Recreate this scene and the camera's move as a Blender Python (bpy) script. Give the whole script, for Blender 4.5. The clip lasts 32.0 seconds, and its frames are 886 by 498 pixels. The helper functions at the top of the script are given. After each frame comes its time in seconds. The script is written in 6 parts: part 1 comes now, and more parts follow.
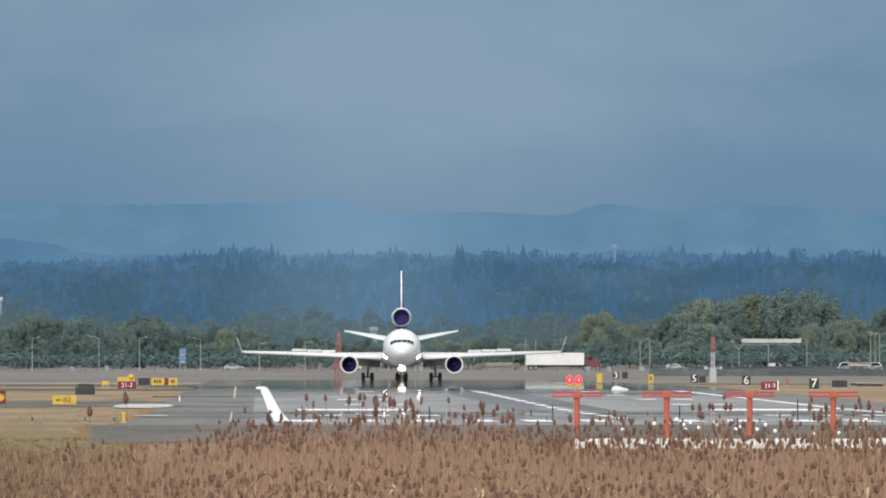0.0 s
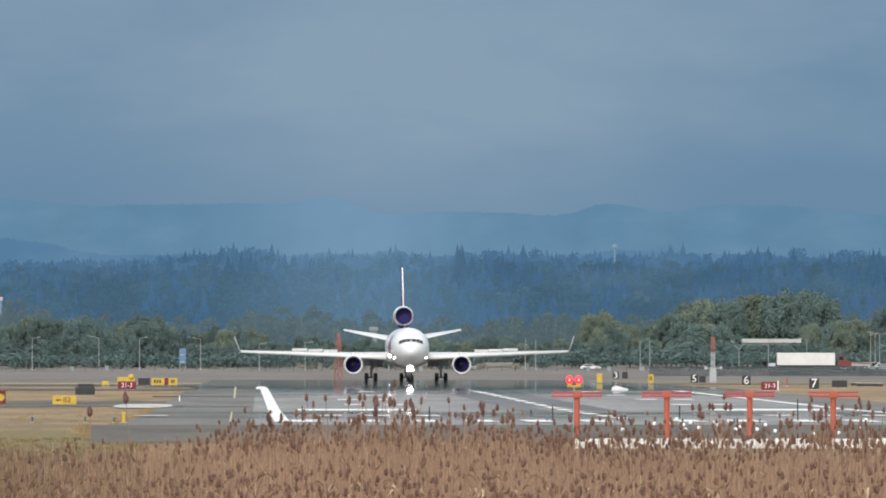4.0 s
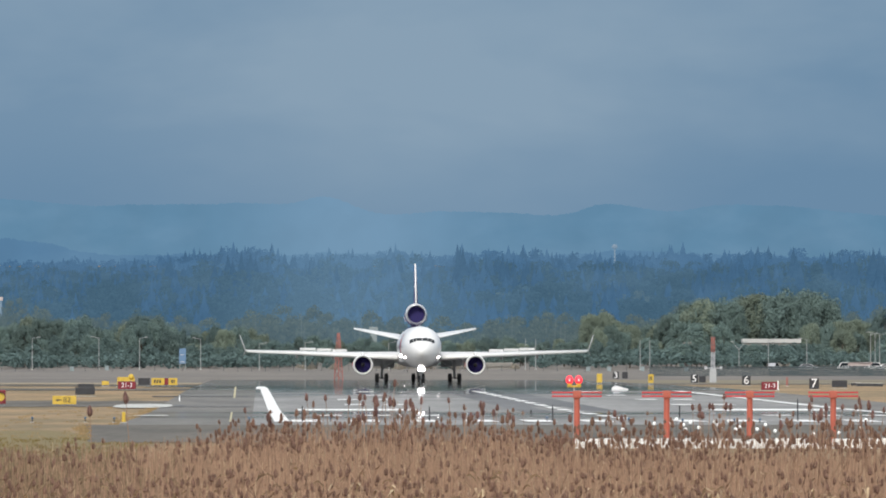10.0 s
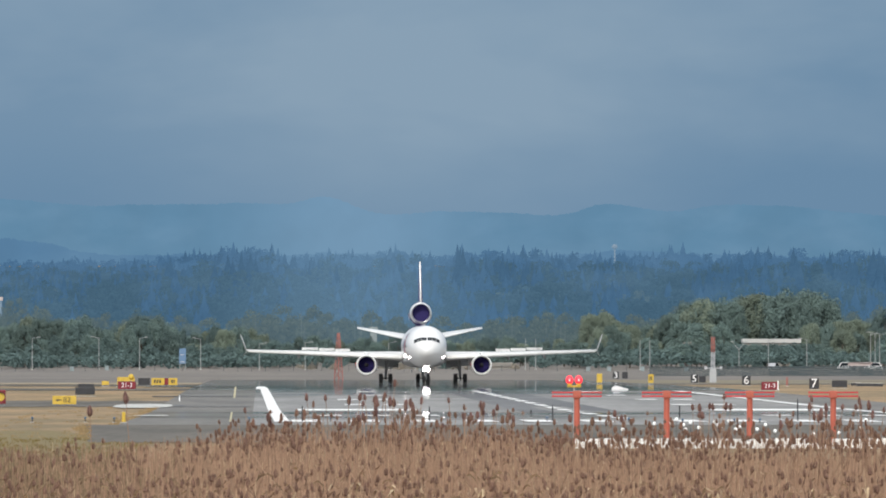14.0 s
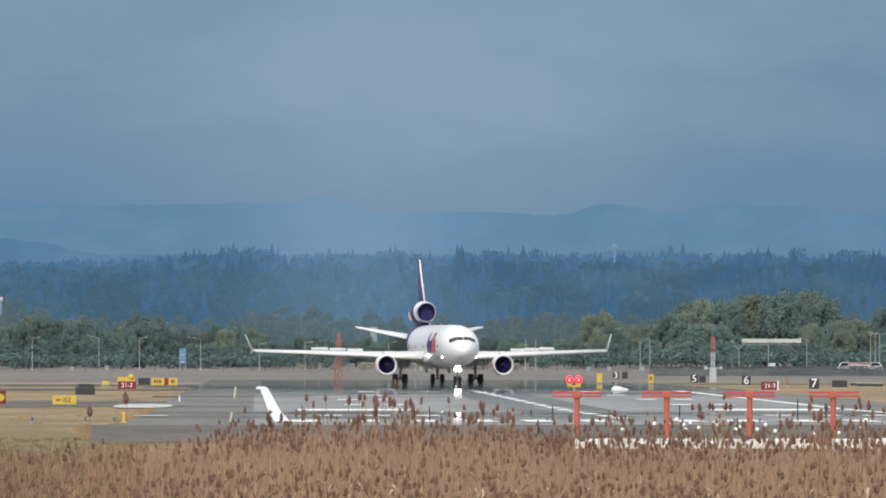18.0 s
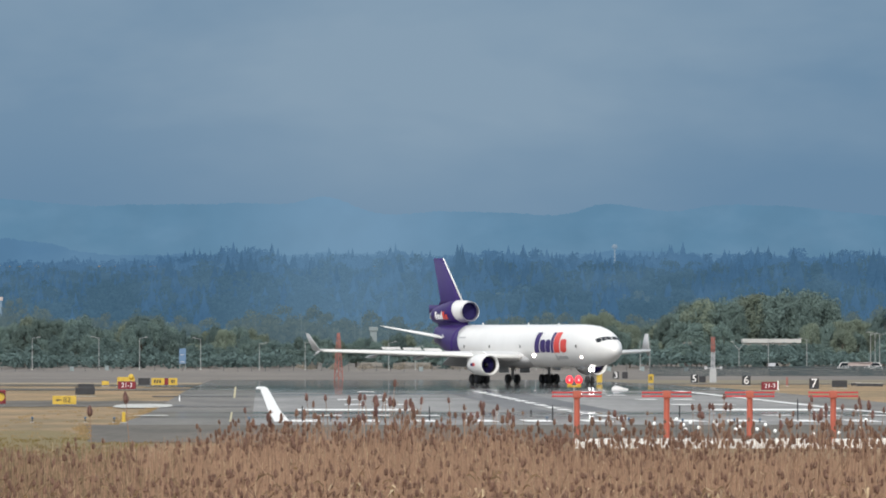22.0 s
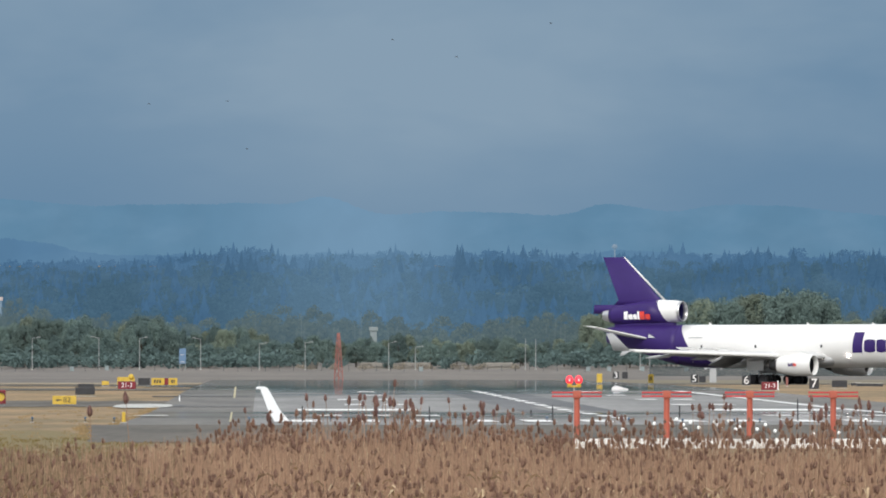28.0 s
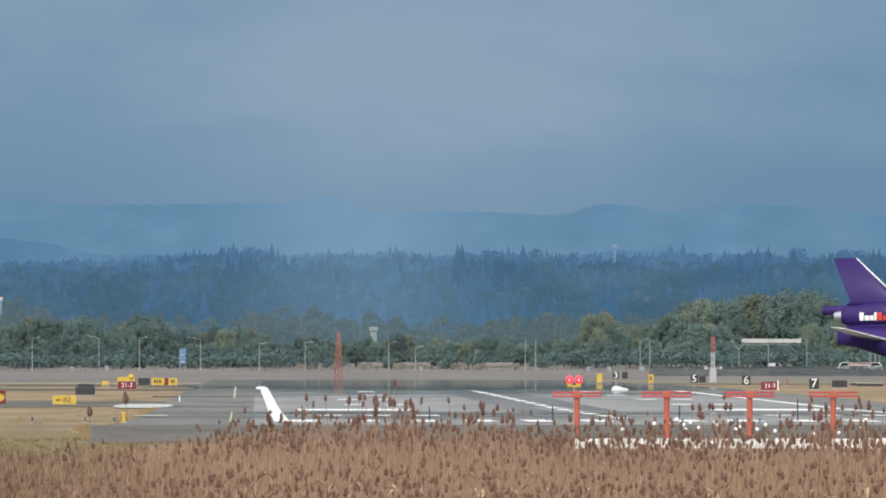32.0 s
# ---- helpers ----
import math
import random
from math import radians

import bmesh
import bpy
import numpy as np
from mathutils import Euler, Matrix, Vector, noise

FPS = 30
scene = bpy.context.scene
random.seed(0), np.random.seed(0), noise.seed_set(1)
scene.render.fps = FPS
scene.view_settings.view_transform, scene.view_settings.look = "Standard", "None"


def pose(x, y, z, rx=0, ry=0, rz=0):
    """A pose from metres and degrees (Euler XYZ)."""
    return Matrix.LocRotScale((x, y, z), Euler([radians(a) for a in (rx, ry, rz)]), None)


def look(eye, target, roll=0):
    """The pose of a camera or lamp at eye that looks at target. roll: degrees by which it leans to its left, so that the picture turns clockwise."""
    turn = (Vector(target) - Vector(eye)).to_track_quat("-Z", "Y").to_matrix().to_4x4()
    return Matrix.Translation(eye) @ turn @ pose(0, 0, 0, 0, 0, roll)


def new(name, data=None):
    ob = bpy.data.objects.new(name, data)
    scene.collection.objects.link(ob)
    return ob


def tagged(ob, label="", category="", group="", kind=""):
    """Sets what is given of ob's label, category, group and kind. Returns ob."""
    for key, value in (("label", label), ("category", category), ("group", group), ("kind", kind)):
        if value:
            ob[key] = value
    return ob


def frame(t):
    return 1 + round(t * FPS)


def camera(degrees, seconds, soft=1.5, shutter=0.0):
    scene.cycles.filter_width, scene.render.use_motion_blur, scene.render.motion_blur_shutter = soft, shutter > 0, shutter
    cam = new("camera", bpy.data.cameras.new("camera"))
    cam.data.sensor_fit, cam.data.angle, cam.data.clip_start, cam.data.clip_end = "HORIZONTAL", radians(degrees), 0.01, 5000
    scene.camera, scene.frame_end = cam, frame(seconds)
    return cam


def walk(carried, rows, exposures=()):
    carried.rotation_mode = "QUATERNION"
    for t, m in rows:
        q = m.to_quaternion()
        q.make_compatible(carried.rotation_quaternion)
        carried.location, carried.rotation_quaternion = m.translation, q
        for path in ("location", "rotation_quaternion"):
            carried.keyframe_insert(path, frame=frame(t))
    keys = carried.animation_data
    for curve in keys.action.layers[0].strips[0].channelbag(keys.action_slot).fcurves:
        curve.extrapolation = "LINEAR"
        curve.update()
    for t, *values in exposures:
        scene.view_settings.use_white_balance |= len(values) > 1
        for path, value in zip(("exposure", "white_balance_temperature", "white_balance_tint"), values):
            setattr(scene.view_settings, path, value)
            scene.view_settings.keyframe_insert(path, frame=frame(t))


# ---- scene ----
# ================= camera =================
# World: metres, +Y runs along the runway, X to its right, z up.
EYE = 3.2
FOV = 2.5522
cam = camera(FOV, 32.0, 1.8)
cam.data.dof.use_dof = True
cam.data.dof.focus_distance, cam.data.dof.aperture_fstop = 330.0, 110.0
YAW = math.atan(322 / 35200)
PITCH = math.atan(212.2 / 35200)
eye = (0.0, 0.0, EYE)
aim = (1000 * math.sin(YAW), 1000 * math.cos(YAW), EYE + 1000 * math.tan(PITCH))
walk(cam, [(0.0, look(eye, aim)), (32.0, look(eye, aim))], [(0.0, 0.0), (14.0, 0.02), (20.0, 0.0), (23.0, -0.05), (25.5, -0.08), (28.0, -0.02), (29.5, 0.05), (31.0, 0.08), (32.0, 0.08)])

# ================= light =================
SUN_EL, SUN_AZ = 34.0, 192.0          # degrees; azimuth clockwise from +Y
world = bpy.data.worlds.new("sky")
scene.world = world
world.use_nodes = True


def build_world():
    nt = world.node_tree
    nt.nodes.clear()
    N, L = nt.nodes.new, nt.links.new
    out = N("ShaderNodeOutputWorld")
    sky = N("ShaderNodeTexSky")
    sky.sky_type = "NISHITA"
    sky.sun_disc = False
    sky.sun_elevation, sky.sun_rotation = radians(SUN_EL), radians(SUN_AZ)
    sky.dust_density = 2.0
    tc = N("ShaderNodeTexCoord")
    sep = N("ShaderNodeSeparateXYZ")
    L(tc.outputs["Generated"], sep.inputs[0])
    # overcast deck: blue-grey low down, bright grey overhead
    up = N("ShaderNodeMapRange")
    up.inputs[1].default_value, up.inputs[2].default_value = 0.015, 0.5
    L(sep.outputs[2], up.inputs[0])
    deck = N("ShaderNodeMix")
    deck.data_type = "RGBA"
    deck.inputs[7].default_value = (1.25, 1.3, 1.36, 1)
    L(up.outputs[0], deck.inputs[0])
    # low sky brightened behind the camera, out of view, to fill shaded fronts
    toward = N("ShaderNodeMapRange")
    toward.interpolation_type = "SMOOTHSTEP"
    toward.inputs[1].default_value, toward.inputs[2].default_value = 0.3, -0.9
    L(sep.outputs[1], toward.inputs[0])
    low = N("ShaderNodeMix")
    low.data_type = "RGBA"
    low.inputs[6].default_value = (0.158, 0.288, 0.444, 1)
    low.inputs[7].default_value = (0.78, 0.84, 0.92, 1)
    L(toward.outputs[0], low.inputs[0])
    L(low.outputs[2], deck.inputs[6])
    # long flat streaks of cloud
    mp = N("ShaderNodeMapping")
    mp.inputs["Scale"].default_value = (55, 55, 150)
    L(tc.outputs["Generated"], mp.inputs[0])
    n1 = N("ShaderNodeTexNoise")
    n1.inputs["Scale"].default_value, n1.inputs["Detail"].default_value = 1.0, 4
    n1.inputs["Roughness"].default_value = 0.58
    n1.inputs["Distortion"].default_value = 0.15
    L(mp.outputs[0], n1.inputs["Vector"])
    streak = N("ShaderNodeMapRange")
    streak.inputs[1].default_value, streak.inputs[2].default_value = 0.36, 0.7
    L(n1.outputs["Fac"], streak.inputs[0])
    # the lighter belt of cloud about a half to one degree up
    belt = N("ShaderNodeMapRange")
    belt.interpolation_type = "SMOOTHSTEP"
    belt.inputs[1].default_value, belt.inputs[2].default_value = 0.0075, 0.0135
    L(sep.outputs[2], belt.inputs[0])
    mul = N("ShaderNodeMath")
    mul.operation = "MULTIPLY_ADD"
    mul.inputs[1].default_value, mul.inputs[2].default_value = 0.55, 0.0
    L(streak.outputs[0], mul.inputs[0])
    # fewer streaks near the horizon
    thin = N("ShaderNodeMapRange")
    thin.inputs[3].default_value = 0.4
    L(belt.outputs[0], thin.inputs[0])
    few = N("ShaderNodeMath")
    few.operation = "MULTIPLY"
    L(mul.outputs[0], few.inputs[0])
    L(thin.outputs[0], few.inputs[1])
    add = N("ShaderNodeMath")
    add.operation = "MULTIPLY_ADD"
    add.inputs[1].default_value = 0.29
    L(belt.outputs[0], add.inputs[0])
    L(few.outputs[0], add.inputs[2])
    # a broad lighter patch of cloud, strengthened to match the view's brighter middle
    away = N("ShaderNodeVectorMath")
    away.operation = "DISTANCE"
    flat = N("ShaderNodeMapping")
    flat.inputs["Scale"].default_value = (1.0, 0.0, 1.8)
    L(tc.outputs["Generated"], flat.inputs[0])
    L(flat.outputs[0], away.inputs[0])
    away.inputs[1].default_value = (0.0085, 0.0, 0.0128 * 1.8)
    spot = N("ShaderNodeMapRange")
    spot.interpolation_type = "SMOOTHSTEP"
    spot.inputs[1].default_value, spot.inputs[2].default_value = 0.021, 0.003
    spot.inputs[4].default_value = 0.42
    L(away.outputs["Value"], spot.inputs[0])
    lit = N("ShaderNodeMath")
    L(add.outputs[0], lit.inputs[0])
    L(spot.outputs[0], lit.inputs[1])
    # sky colour dimmed towards the view's right edge, standing in for lens falloff
    rightward, dim = N("ShaderNodeMapRange"), N("ShaderNodeMath")
    rightward.interpolation_type = "SMOOTHSTEP"
    rightward.inputs[1].default_value, rightward.inputs[2].default_value = 0.012, 0.034
    rightward.inputs[4].default_value = 0.24
    dim.operation = "SUBTRACT"
    L(sep.outputs[0], rightward.inputs[0])
    L(lit.outputs[0], dim.inputs[0])
    L(rightward.outputs[0], dim.inputs[1])
    cloud = N("ShaderNodeMix")
    cloud.data_type = "RGBA"
    cloud.inputs[7].default_value = (0.278, 0.40, 0.53, 1)
    L(dim.outputs[0], cloud.inputs[0])
    L(deck.outputs[2], cloud.inputs[6])
    # higher up the streaks fade into the plain deck
    high = N("ShaderNodeMapRange")
    high.inputs[1].default_value, high.inputs[2].default_value = 0.02, 0.12
    L(sep.outputs[2], high.inputs[0])
    fade = N("ShaderNodeMix")
    fade.data_type = "RGBA"
    L(high.outputs[0], fade.inputs[0])
    L(cloud.outputs[2], fade.inputs[6])
    L(deck.outputs[2], fade.inputs[7])
    b1, b2 = N("ShaderNodeBackground"), N("ShaderNodeBackground")
    b1.inputs[1].default_value = 0.06
    b2.inputs[1].default_value = 0.92
    L(sky.outputs[0], b1.inputs[0])
    L(fade.outputs[2], b2.inputs[0])
    mix = N("ShaderNodeMixShader")
    mix.inputs[0].default_value = 0.9
    L(b1.outputs[0], mix.inputs[1])
    L(b2.outputs[0], mix.inputs[2])
    L(mix.outputs[0], out.inputs[0])


build_world()
sun = new("sun", bpy.data.lights.new("sun", "SUN"))
sun.data.energy, sun.data.angle, sun.data.color = 2.4, radians(14), (1.0, 0.95, 0.88)
saz, sel = radians(SUN_AZ), radians(SUN_EL)
sun.matrix_world = look((200 * math.sin(saz) * math.cos(sel), 200 * math.cos(saz) * math.cos(sel), 200 * math.sin(sel)), (0, 0, 0))

# ================= materials =================


def material(name, colour, rough=0.6, metal=0.0, vary=0.25, scale=1.0, bump=0.0, other=None, island=0.0, coat=0.0, emit=None, power=0.0, stretch=(1, 1, 1)):
    """A surface with colour variation at two scales, fine relief and, if asked, its own glow."""
    m = bpy.data.materials.new(name)
    m.use_nodes = True
    nt = m.node_tree
    N, L = nt.nodes.new, nt.links.new
    bsdf = nt.nodes["Principled BSDF"]
    bsdf.inputs["Roughness"].default_value = rough
    bsdf.inputs["Metallic"].default_value = metal
    bsdf.inputs["Coat Weight"].default_value = coat
    tc = N("ShaderNodeTexCoord")
    mp = N("ShaderNodeMapping")
    mp.inputs["Scale"].default_value = stretch
    L(tc.outputs["Object"], mp.inputs[0])
    big, fine = N("ShaderNodeTexNoise"), N("ShaderNodeTexNoise")
    big.inputs["Scale"].default_value, big.inputs["Detail"].default_value = scale, 4
    fine.inputs["Scale"].default_value, fine.inputs["Detail"].default_value = scale * 11, 3
    L(mp.outputs[0], big.inputs["Vector"])
    L(mp.outputs[0], fine.inputs["Vector"])
    c = Vector(colour)
    alt = Vector(other) if other else c * (1 - vary)
    m1 = N("ShaderNodeMix")
    m1.data_type = "RGBA"
    m1.inputs[6].default_value = (*c, 1)
    m1.inputs[7].default_value = (*alt, 1)
    rg = N("ShaderNodeMapRange")
    rg.inputs[1].default_value, rg.inputs[2].default_value = 0.38, 0.64
    L(big.outputs["Fac"], rg.inputs[0])
    L(rg.outputs[0], m1.inputs[0])
    m2 = N("ShaderNodeMix")
    m2.data_type, m2.blend_type = "RGBA", "MULTIPLY"
    m2.inputs[0].default_value = 1.0
    sp = N("ShaderNodeMapRange")
    sp.inputs[1].default_value, sp.inputs[2].default_value = 0.3, 0.7
    sp.inputs[3].default_value, sp.inputs[4].default_value = 1 - vary * 0.6, 1 + vary * 0.4
    L(fine.outputs["Fac"], sp.inputs[0])
    L(m1.outputs[2], m2.inputs[6])
    L(sp.outputs[0], m2.inputs[7])
    last = m2.outputs[2]
    if island:
        geo, ob = N("ShaderNodeNewGeometry"), N("ShaderNodeObjectInfo")
        ad = N("ShaderNodeMath")
        ad.operation = "ADD"
        fr = N("ShaderNodeMath")
        fr.operation = "FRACT"
        L(geo.outputs["Random Per Island"], ad.inputs[0])
        L(ob.outputs["Random"], ad.inputs[1])
        L(ad.outputs[0], fr.inputs[0])
        ir = N("ShaderNodeMapRange")
        ir.inputs[3].default_value, ir.inputs[4].default_value = 1 - island, 1 + island
        L(fr.outputs[0], ir.inputs[0])
        m3 = N("ShaderNodeMix")
        m3.data_type, m3.blend_type = "RGBA", "MULTIPLY"
        m3.inputs[0].default_value = 1.0
        L(last, m3.inputs[6])
        L(ir.outputs[0], m3.inputs[7])
        last = m3.outputs[2]
    L(last, bsdf.inputs["Base Color"])
    if bump:
        bp = N("ShaderNodeBump")
        bp.inputs["Strength"].default_value = bump
        bp.inputs["Distance"].default_value = 0.02
        L(fine.outputs["Fac"], bp.inputs["Height"])
        L(bp.outputs[0], bsdf.inputs["Normal"])
    if emit:
        bsdf.inputs["Emission Color"].default_value = (*emit, 1)
        bsdf.inputs["Emission Strength"].default_value = power
    return m


def haze_glow_material(name, colour, glow, mottled=0.25, scale=0.05, share=0.85, mist=0.4):
    """Far land: dull, with haze painted in as a glow of the surface itself."""
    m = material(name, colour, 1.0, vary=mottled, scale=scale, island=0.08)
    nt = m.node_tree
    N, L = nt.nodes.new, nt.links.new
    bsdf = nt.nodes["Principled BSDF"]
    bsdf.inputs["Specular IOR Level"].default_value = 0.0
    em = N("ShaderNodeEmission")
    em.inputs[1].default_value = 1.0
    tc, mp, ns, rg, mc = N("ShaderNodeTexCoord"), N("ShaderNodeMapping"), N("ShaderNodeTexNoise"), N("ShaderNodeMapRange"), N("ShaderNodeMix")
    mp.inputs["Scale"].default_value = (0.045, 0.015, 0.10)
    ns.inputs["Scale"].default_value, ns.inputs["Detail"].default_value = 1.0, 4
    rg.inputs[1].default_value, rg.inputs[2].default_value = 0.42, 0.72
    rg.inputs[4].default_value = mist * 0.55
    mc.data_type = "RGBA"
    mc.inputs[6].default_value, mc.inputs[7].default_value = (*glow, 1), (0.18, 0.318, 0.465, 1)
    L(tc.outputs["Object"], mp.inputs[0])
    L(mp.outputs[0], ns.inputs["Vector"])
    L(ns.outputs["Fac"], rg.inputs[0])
    # a lighter bank of mist is painted into the glow about the middle
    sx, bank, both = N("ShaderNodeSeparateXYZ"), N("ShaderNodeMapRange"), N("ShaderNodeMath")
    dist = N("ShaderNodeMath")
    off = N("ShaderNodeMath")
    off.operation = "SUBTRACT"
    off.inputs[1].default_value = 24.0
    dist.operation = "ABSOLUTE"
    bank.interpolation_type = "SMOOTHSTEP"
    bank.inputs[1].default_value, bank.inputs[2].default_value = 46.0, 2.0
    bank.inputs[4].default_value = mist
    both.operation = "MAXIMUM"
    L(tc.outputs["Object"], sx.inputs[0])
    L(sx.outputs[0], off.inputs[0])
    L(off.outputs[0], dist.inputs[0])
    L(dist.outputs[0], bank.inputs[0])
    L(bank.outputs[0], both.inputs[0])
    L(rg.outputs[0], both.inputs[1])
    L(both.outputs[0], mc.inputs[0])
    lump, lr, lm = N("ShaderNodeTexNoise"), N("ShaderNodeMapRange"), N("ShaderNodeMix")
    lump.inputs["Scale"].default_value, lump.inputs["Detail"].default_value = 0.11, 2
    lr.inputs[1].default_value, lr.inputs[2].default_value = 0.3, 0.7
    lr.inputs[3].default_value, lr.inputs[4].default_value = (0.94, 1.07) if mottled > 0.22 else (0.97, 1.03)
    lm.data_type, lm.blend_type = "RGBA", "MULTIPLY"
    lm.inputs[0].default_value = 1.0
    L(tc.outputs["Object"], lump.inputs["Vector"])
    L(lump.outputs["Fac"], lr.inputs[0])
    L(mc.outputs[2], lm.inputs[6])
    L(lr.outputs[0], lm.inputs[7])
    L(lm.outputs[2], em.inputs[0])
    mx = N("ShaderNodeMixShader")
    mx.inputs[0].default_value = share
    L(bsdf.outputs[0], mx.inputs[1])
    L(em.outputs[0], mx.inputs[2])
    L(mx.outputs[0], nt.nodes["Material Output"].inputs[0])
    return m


def leaf_material(name, colour, other):
    """Leaves that let some light through."""
    m = material(name, colour, 0.9, vary=0.2, scale=0.3, island=0.12, other=other)
    nt = m.node_tree
    N, L = nt.nodes.new, nt.links.new
    bsdf = nt.nodes["Principled BSDF"]
    tr = N("ShaderNodeBsdfTranslucent")
    who, span, tint = N("ShaderNodeObjectInfo"), N("ShaderNodeMapRange"), N("ShaderNodeMix")
    span.inputs[3].default_value, span.inputs[4].default_value = 0.78, 1.2
    tint.data_type, tint.blend_type = "RGBA", "MULTIPLY"
    tint.inputs[0].default_value = 1.0
    L(who.outputs["Random"], span.inputs[0])
    L(bsdf.inputs["Base Color"].links[0].from_socket, tint.inputs[6])
    L(span.outputs[0], tint.inputs[7])
    L(tint.outputs[2], bsdf.inputs["Base Color"])
    L(tint.outputs[2], tr.inputs[0])
    mx = N("ShaderNodeMixShader")
    mx.inputs[0].default_value = 0.12
    L(bsdf.outputs[0], mx.inputs[1])
    L(tr.outputs[0], mx.inputs[2])
    L(mx.outputs[0], nt.nodes["Material Output"].inputs[0])
    return m


def pavement_material(name, colour, other, shine, gloss=0.22):
    """Worn pavement: matt from above, and like a mirror where hot air lies on it and one looks along it."""
    m = material(name, colour, 0.75, vary=0.32, scale=0.13, other=other, stretch=(1.0, 0.07, 1))
    nt = m.node_tree
    N, L = nt.nodes.new, nt.links.new
    bsdf = nt.nodes["Principled BSDF"]
    bsdf.inputs["Specular IOR Level"].default_value = gloss
    bsdf.inputs["Roughness"].default_value = 0.6
    lw = N("ShaderNodeLayerWeight")
    lw.inputs[0].default_value = 0.5
    rg = N("ShaderNodeMapRange")
    rg.interpolation_type = "SMOOTHSTEP"
    rg.inputs[1].default_value, rg.inputs[2].default_value = 0.9972, 0.9981
    rg.inputs[4].default_value = shine
    # uneven heat: long flat streaks
    tc, mp, ns = N("ShaderNodeTexCoord"), N("ShaderNodeMapping"), N("ShaderNodeTexNoise")
    mp.inputs["Scale"].default_value = (0.05, 0.012, 1)
    ns.inputs["Scale"].default_value, ns.inputs["Detail"].default_value = 1.0, 3
    L(tc.outputs["Object"], mp.inputs[0])
    L(mp.outputs[0], ns.inputs["Vector"])
    ad = N("ShaderNodeMath")
    ad.operation = "MULTIPLY_ADD"
    ad.inputs[1].default_value = 0.0012
    sb = N("ShaderNodeMath")
    sb.operation = "SUBTRACT"
    sb.inputs[1].default_value = 0.5
    L(ns.outputs["Fac"], sb.inputs[0])
    L(sb.outputs[0], ad.inputs[0])
    L(lw.outputs["Facing"], ad.inputs[2])
    L(ad.outputs[0], rg.inputs[0])
    gl = N("ShaderNodeBsdfGlossy")
    gl.inputs["Roughness"].default_value = 0.02
    gl.inputs["Color"].default_value = (0.9, 0.92, 0.95, 1)
    mx = N("ShaderNodeMixShader")
    L(rg.outputs[0], mx.inputs[0])
    L(bsdf.outputs[0], mx.inputs[1])
    L(gl.outputs[0], mx.inputs[2])
    L(mx.outputs[0], nt.nodes["Material Output"].inputs[0])
    return m


M_DRY = material("dry_grass", (0.285, 0.188, 0.094), 0.95, vary=0.4, scale=0.11, other=(0.165, 0.122, 0.058), stretch=(1, 0.1, 1))
M_OLIVE = material("olive_grass", (0.2, 0.165, 0.105), 0.95, vary=0.3, scale=0.06, other=(0.15, 0.13, 0.085), stretch=(1, 0.1, 1))
M_TUFT = material("dry_grass_blades", (0.3, 0.205, 0.105), 0.95, vary=0.25, scale=2, island=0.2, other=(0.22, 0.165, 0.08))
M_PALEGRASS = material("bleached_grass", (0.30, 0.245, 0.165), 0.95, vary=0.3, scale=0.1, other=(0.235, 0.185, 0.12), stretch=(1, 0.1, 1))
M_FARGRASS = material("far_dull_grass", (0.162, 0.143, 0.124), 0.95, vary=0.3, scale=0.04, other=(0.128, 0.114, 0.1), stretch=(1, 0.1, 1))
M_SKID = pavement_material("tyre_rubber_marks", (0.1, 0.101, 0.104), (0.14, 0.14, 0.142), 0.92)
M_ASPH = pavement_material("runway_asphalt", (0.252, 0.246, 0.236), (0.175, 0.172, 0.166), 0.92)
M_SHOULDER = pavement_material("shoulder_asphalt", (0.175, 0.165, 0.15), (0.13, 0.124, 0.115), 0.5, 0.08)
M_TAXI = pavement_material("taxiway_asphalt", (0.14, 0.127, 0.108), (0.1, 0.092, 0.08), 0.15, 0.03)
M_CONC = material("concrete", (0.42, 0.41, 0.38), 0.9, vary=0.2, scale=0.2, stretch=(1, 0.1, 1))
M_PAINT = material("white_marking_paint", (0.82, 0.82, 0.8), 0.6, vary=0.15, scale=0.8)
M_YPAINT = material("faded_yellow_paint", (0.5, 0.44, 0.25), 0.6, vary=0.35, scale=0.8)
M_PALE = material("faded_white_paint", (0.5, 0.5, 0.47), 0.7, vary=0.25, scale=0.3)
M_SLAT = material("pale_slat_paint", (0.78, 0.78, 0.76), 0.4, vary=0.06, scale=0.5)
M_BLUELENS = material("dull_blue_lens", (0.08, 0.13, 0.2), 0.3, vary=0.1, scale=2)
M_WHITE = material("white_aircraft_paint", (0.76, 0.76, 0.75), 0.3, vary=0.04, scale=0.4, coat=0.25)
M_PURPLE = material("purple_aircraft_paint", (0.037, 0.018, 0.128), 0.45, vary=0.1, scale=0.4)
M_PURPLE.node_tree.nodes["Principled BSDF"].inputs["Specular IOR Level"].default_value = 0.25
M_WING = material("pale_wing_paint", (0.6, 0.6, 0.6), 0.45, vary=0.1, scale=0.6)
M_ORANGE_L = material("orange_red_paint", (0.66, 0.05, 0.035), 0.35, vary=0.08, scale=0.5)
M_GREYP = material("light_grey_paint", (0.42, 0.43, 0.44), 0.4, vary=0.1, scale=0.6)
M_METAL = material("bare_metal", (0.62, 0.62, 0.63), 0.3, metal=0.9, vary=0.1, scale=2)
M_DARKMETAL = material("dark_metal", (0.06, 0.06, 0.065), 0.5, metal=0.5, vary=0.2, scale=3)
# rubber colour lifted a little to stand in for haze
M_RUBBER = material("tyre_rubber", (0.04, 0.04, 0.043), 0.9, vary=0.2, scale=4)
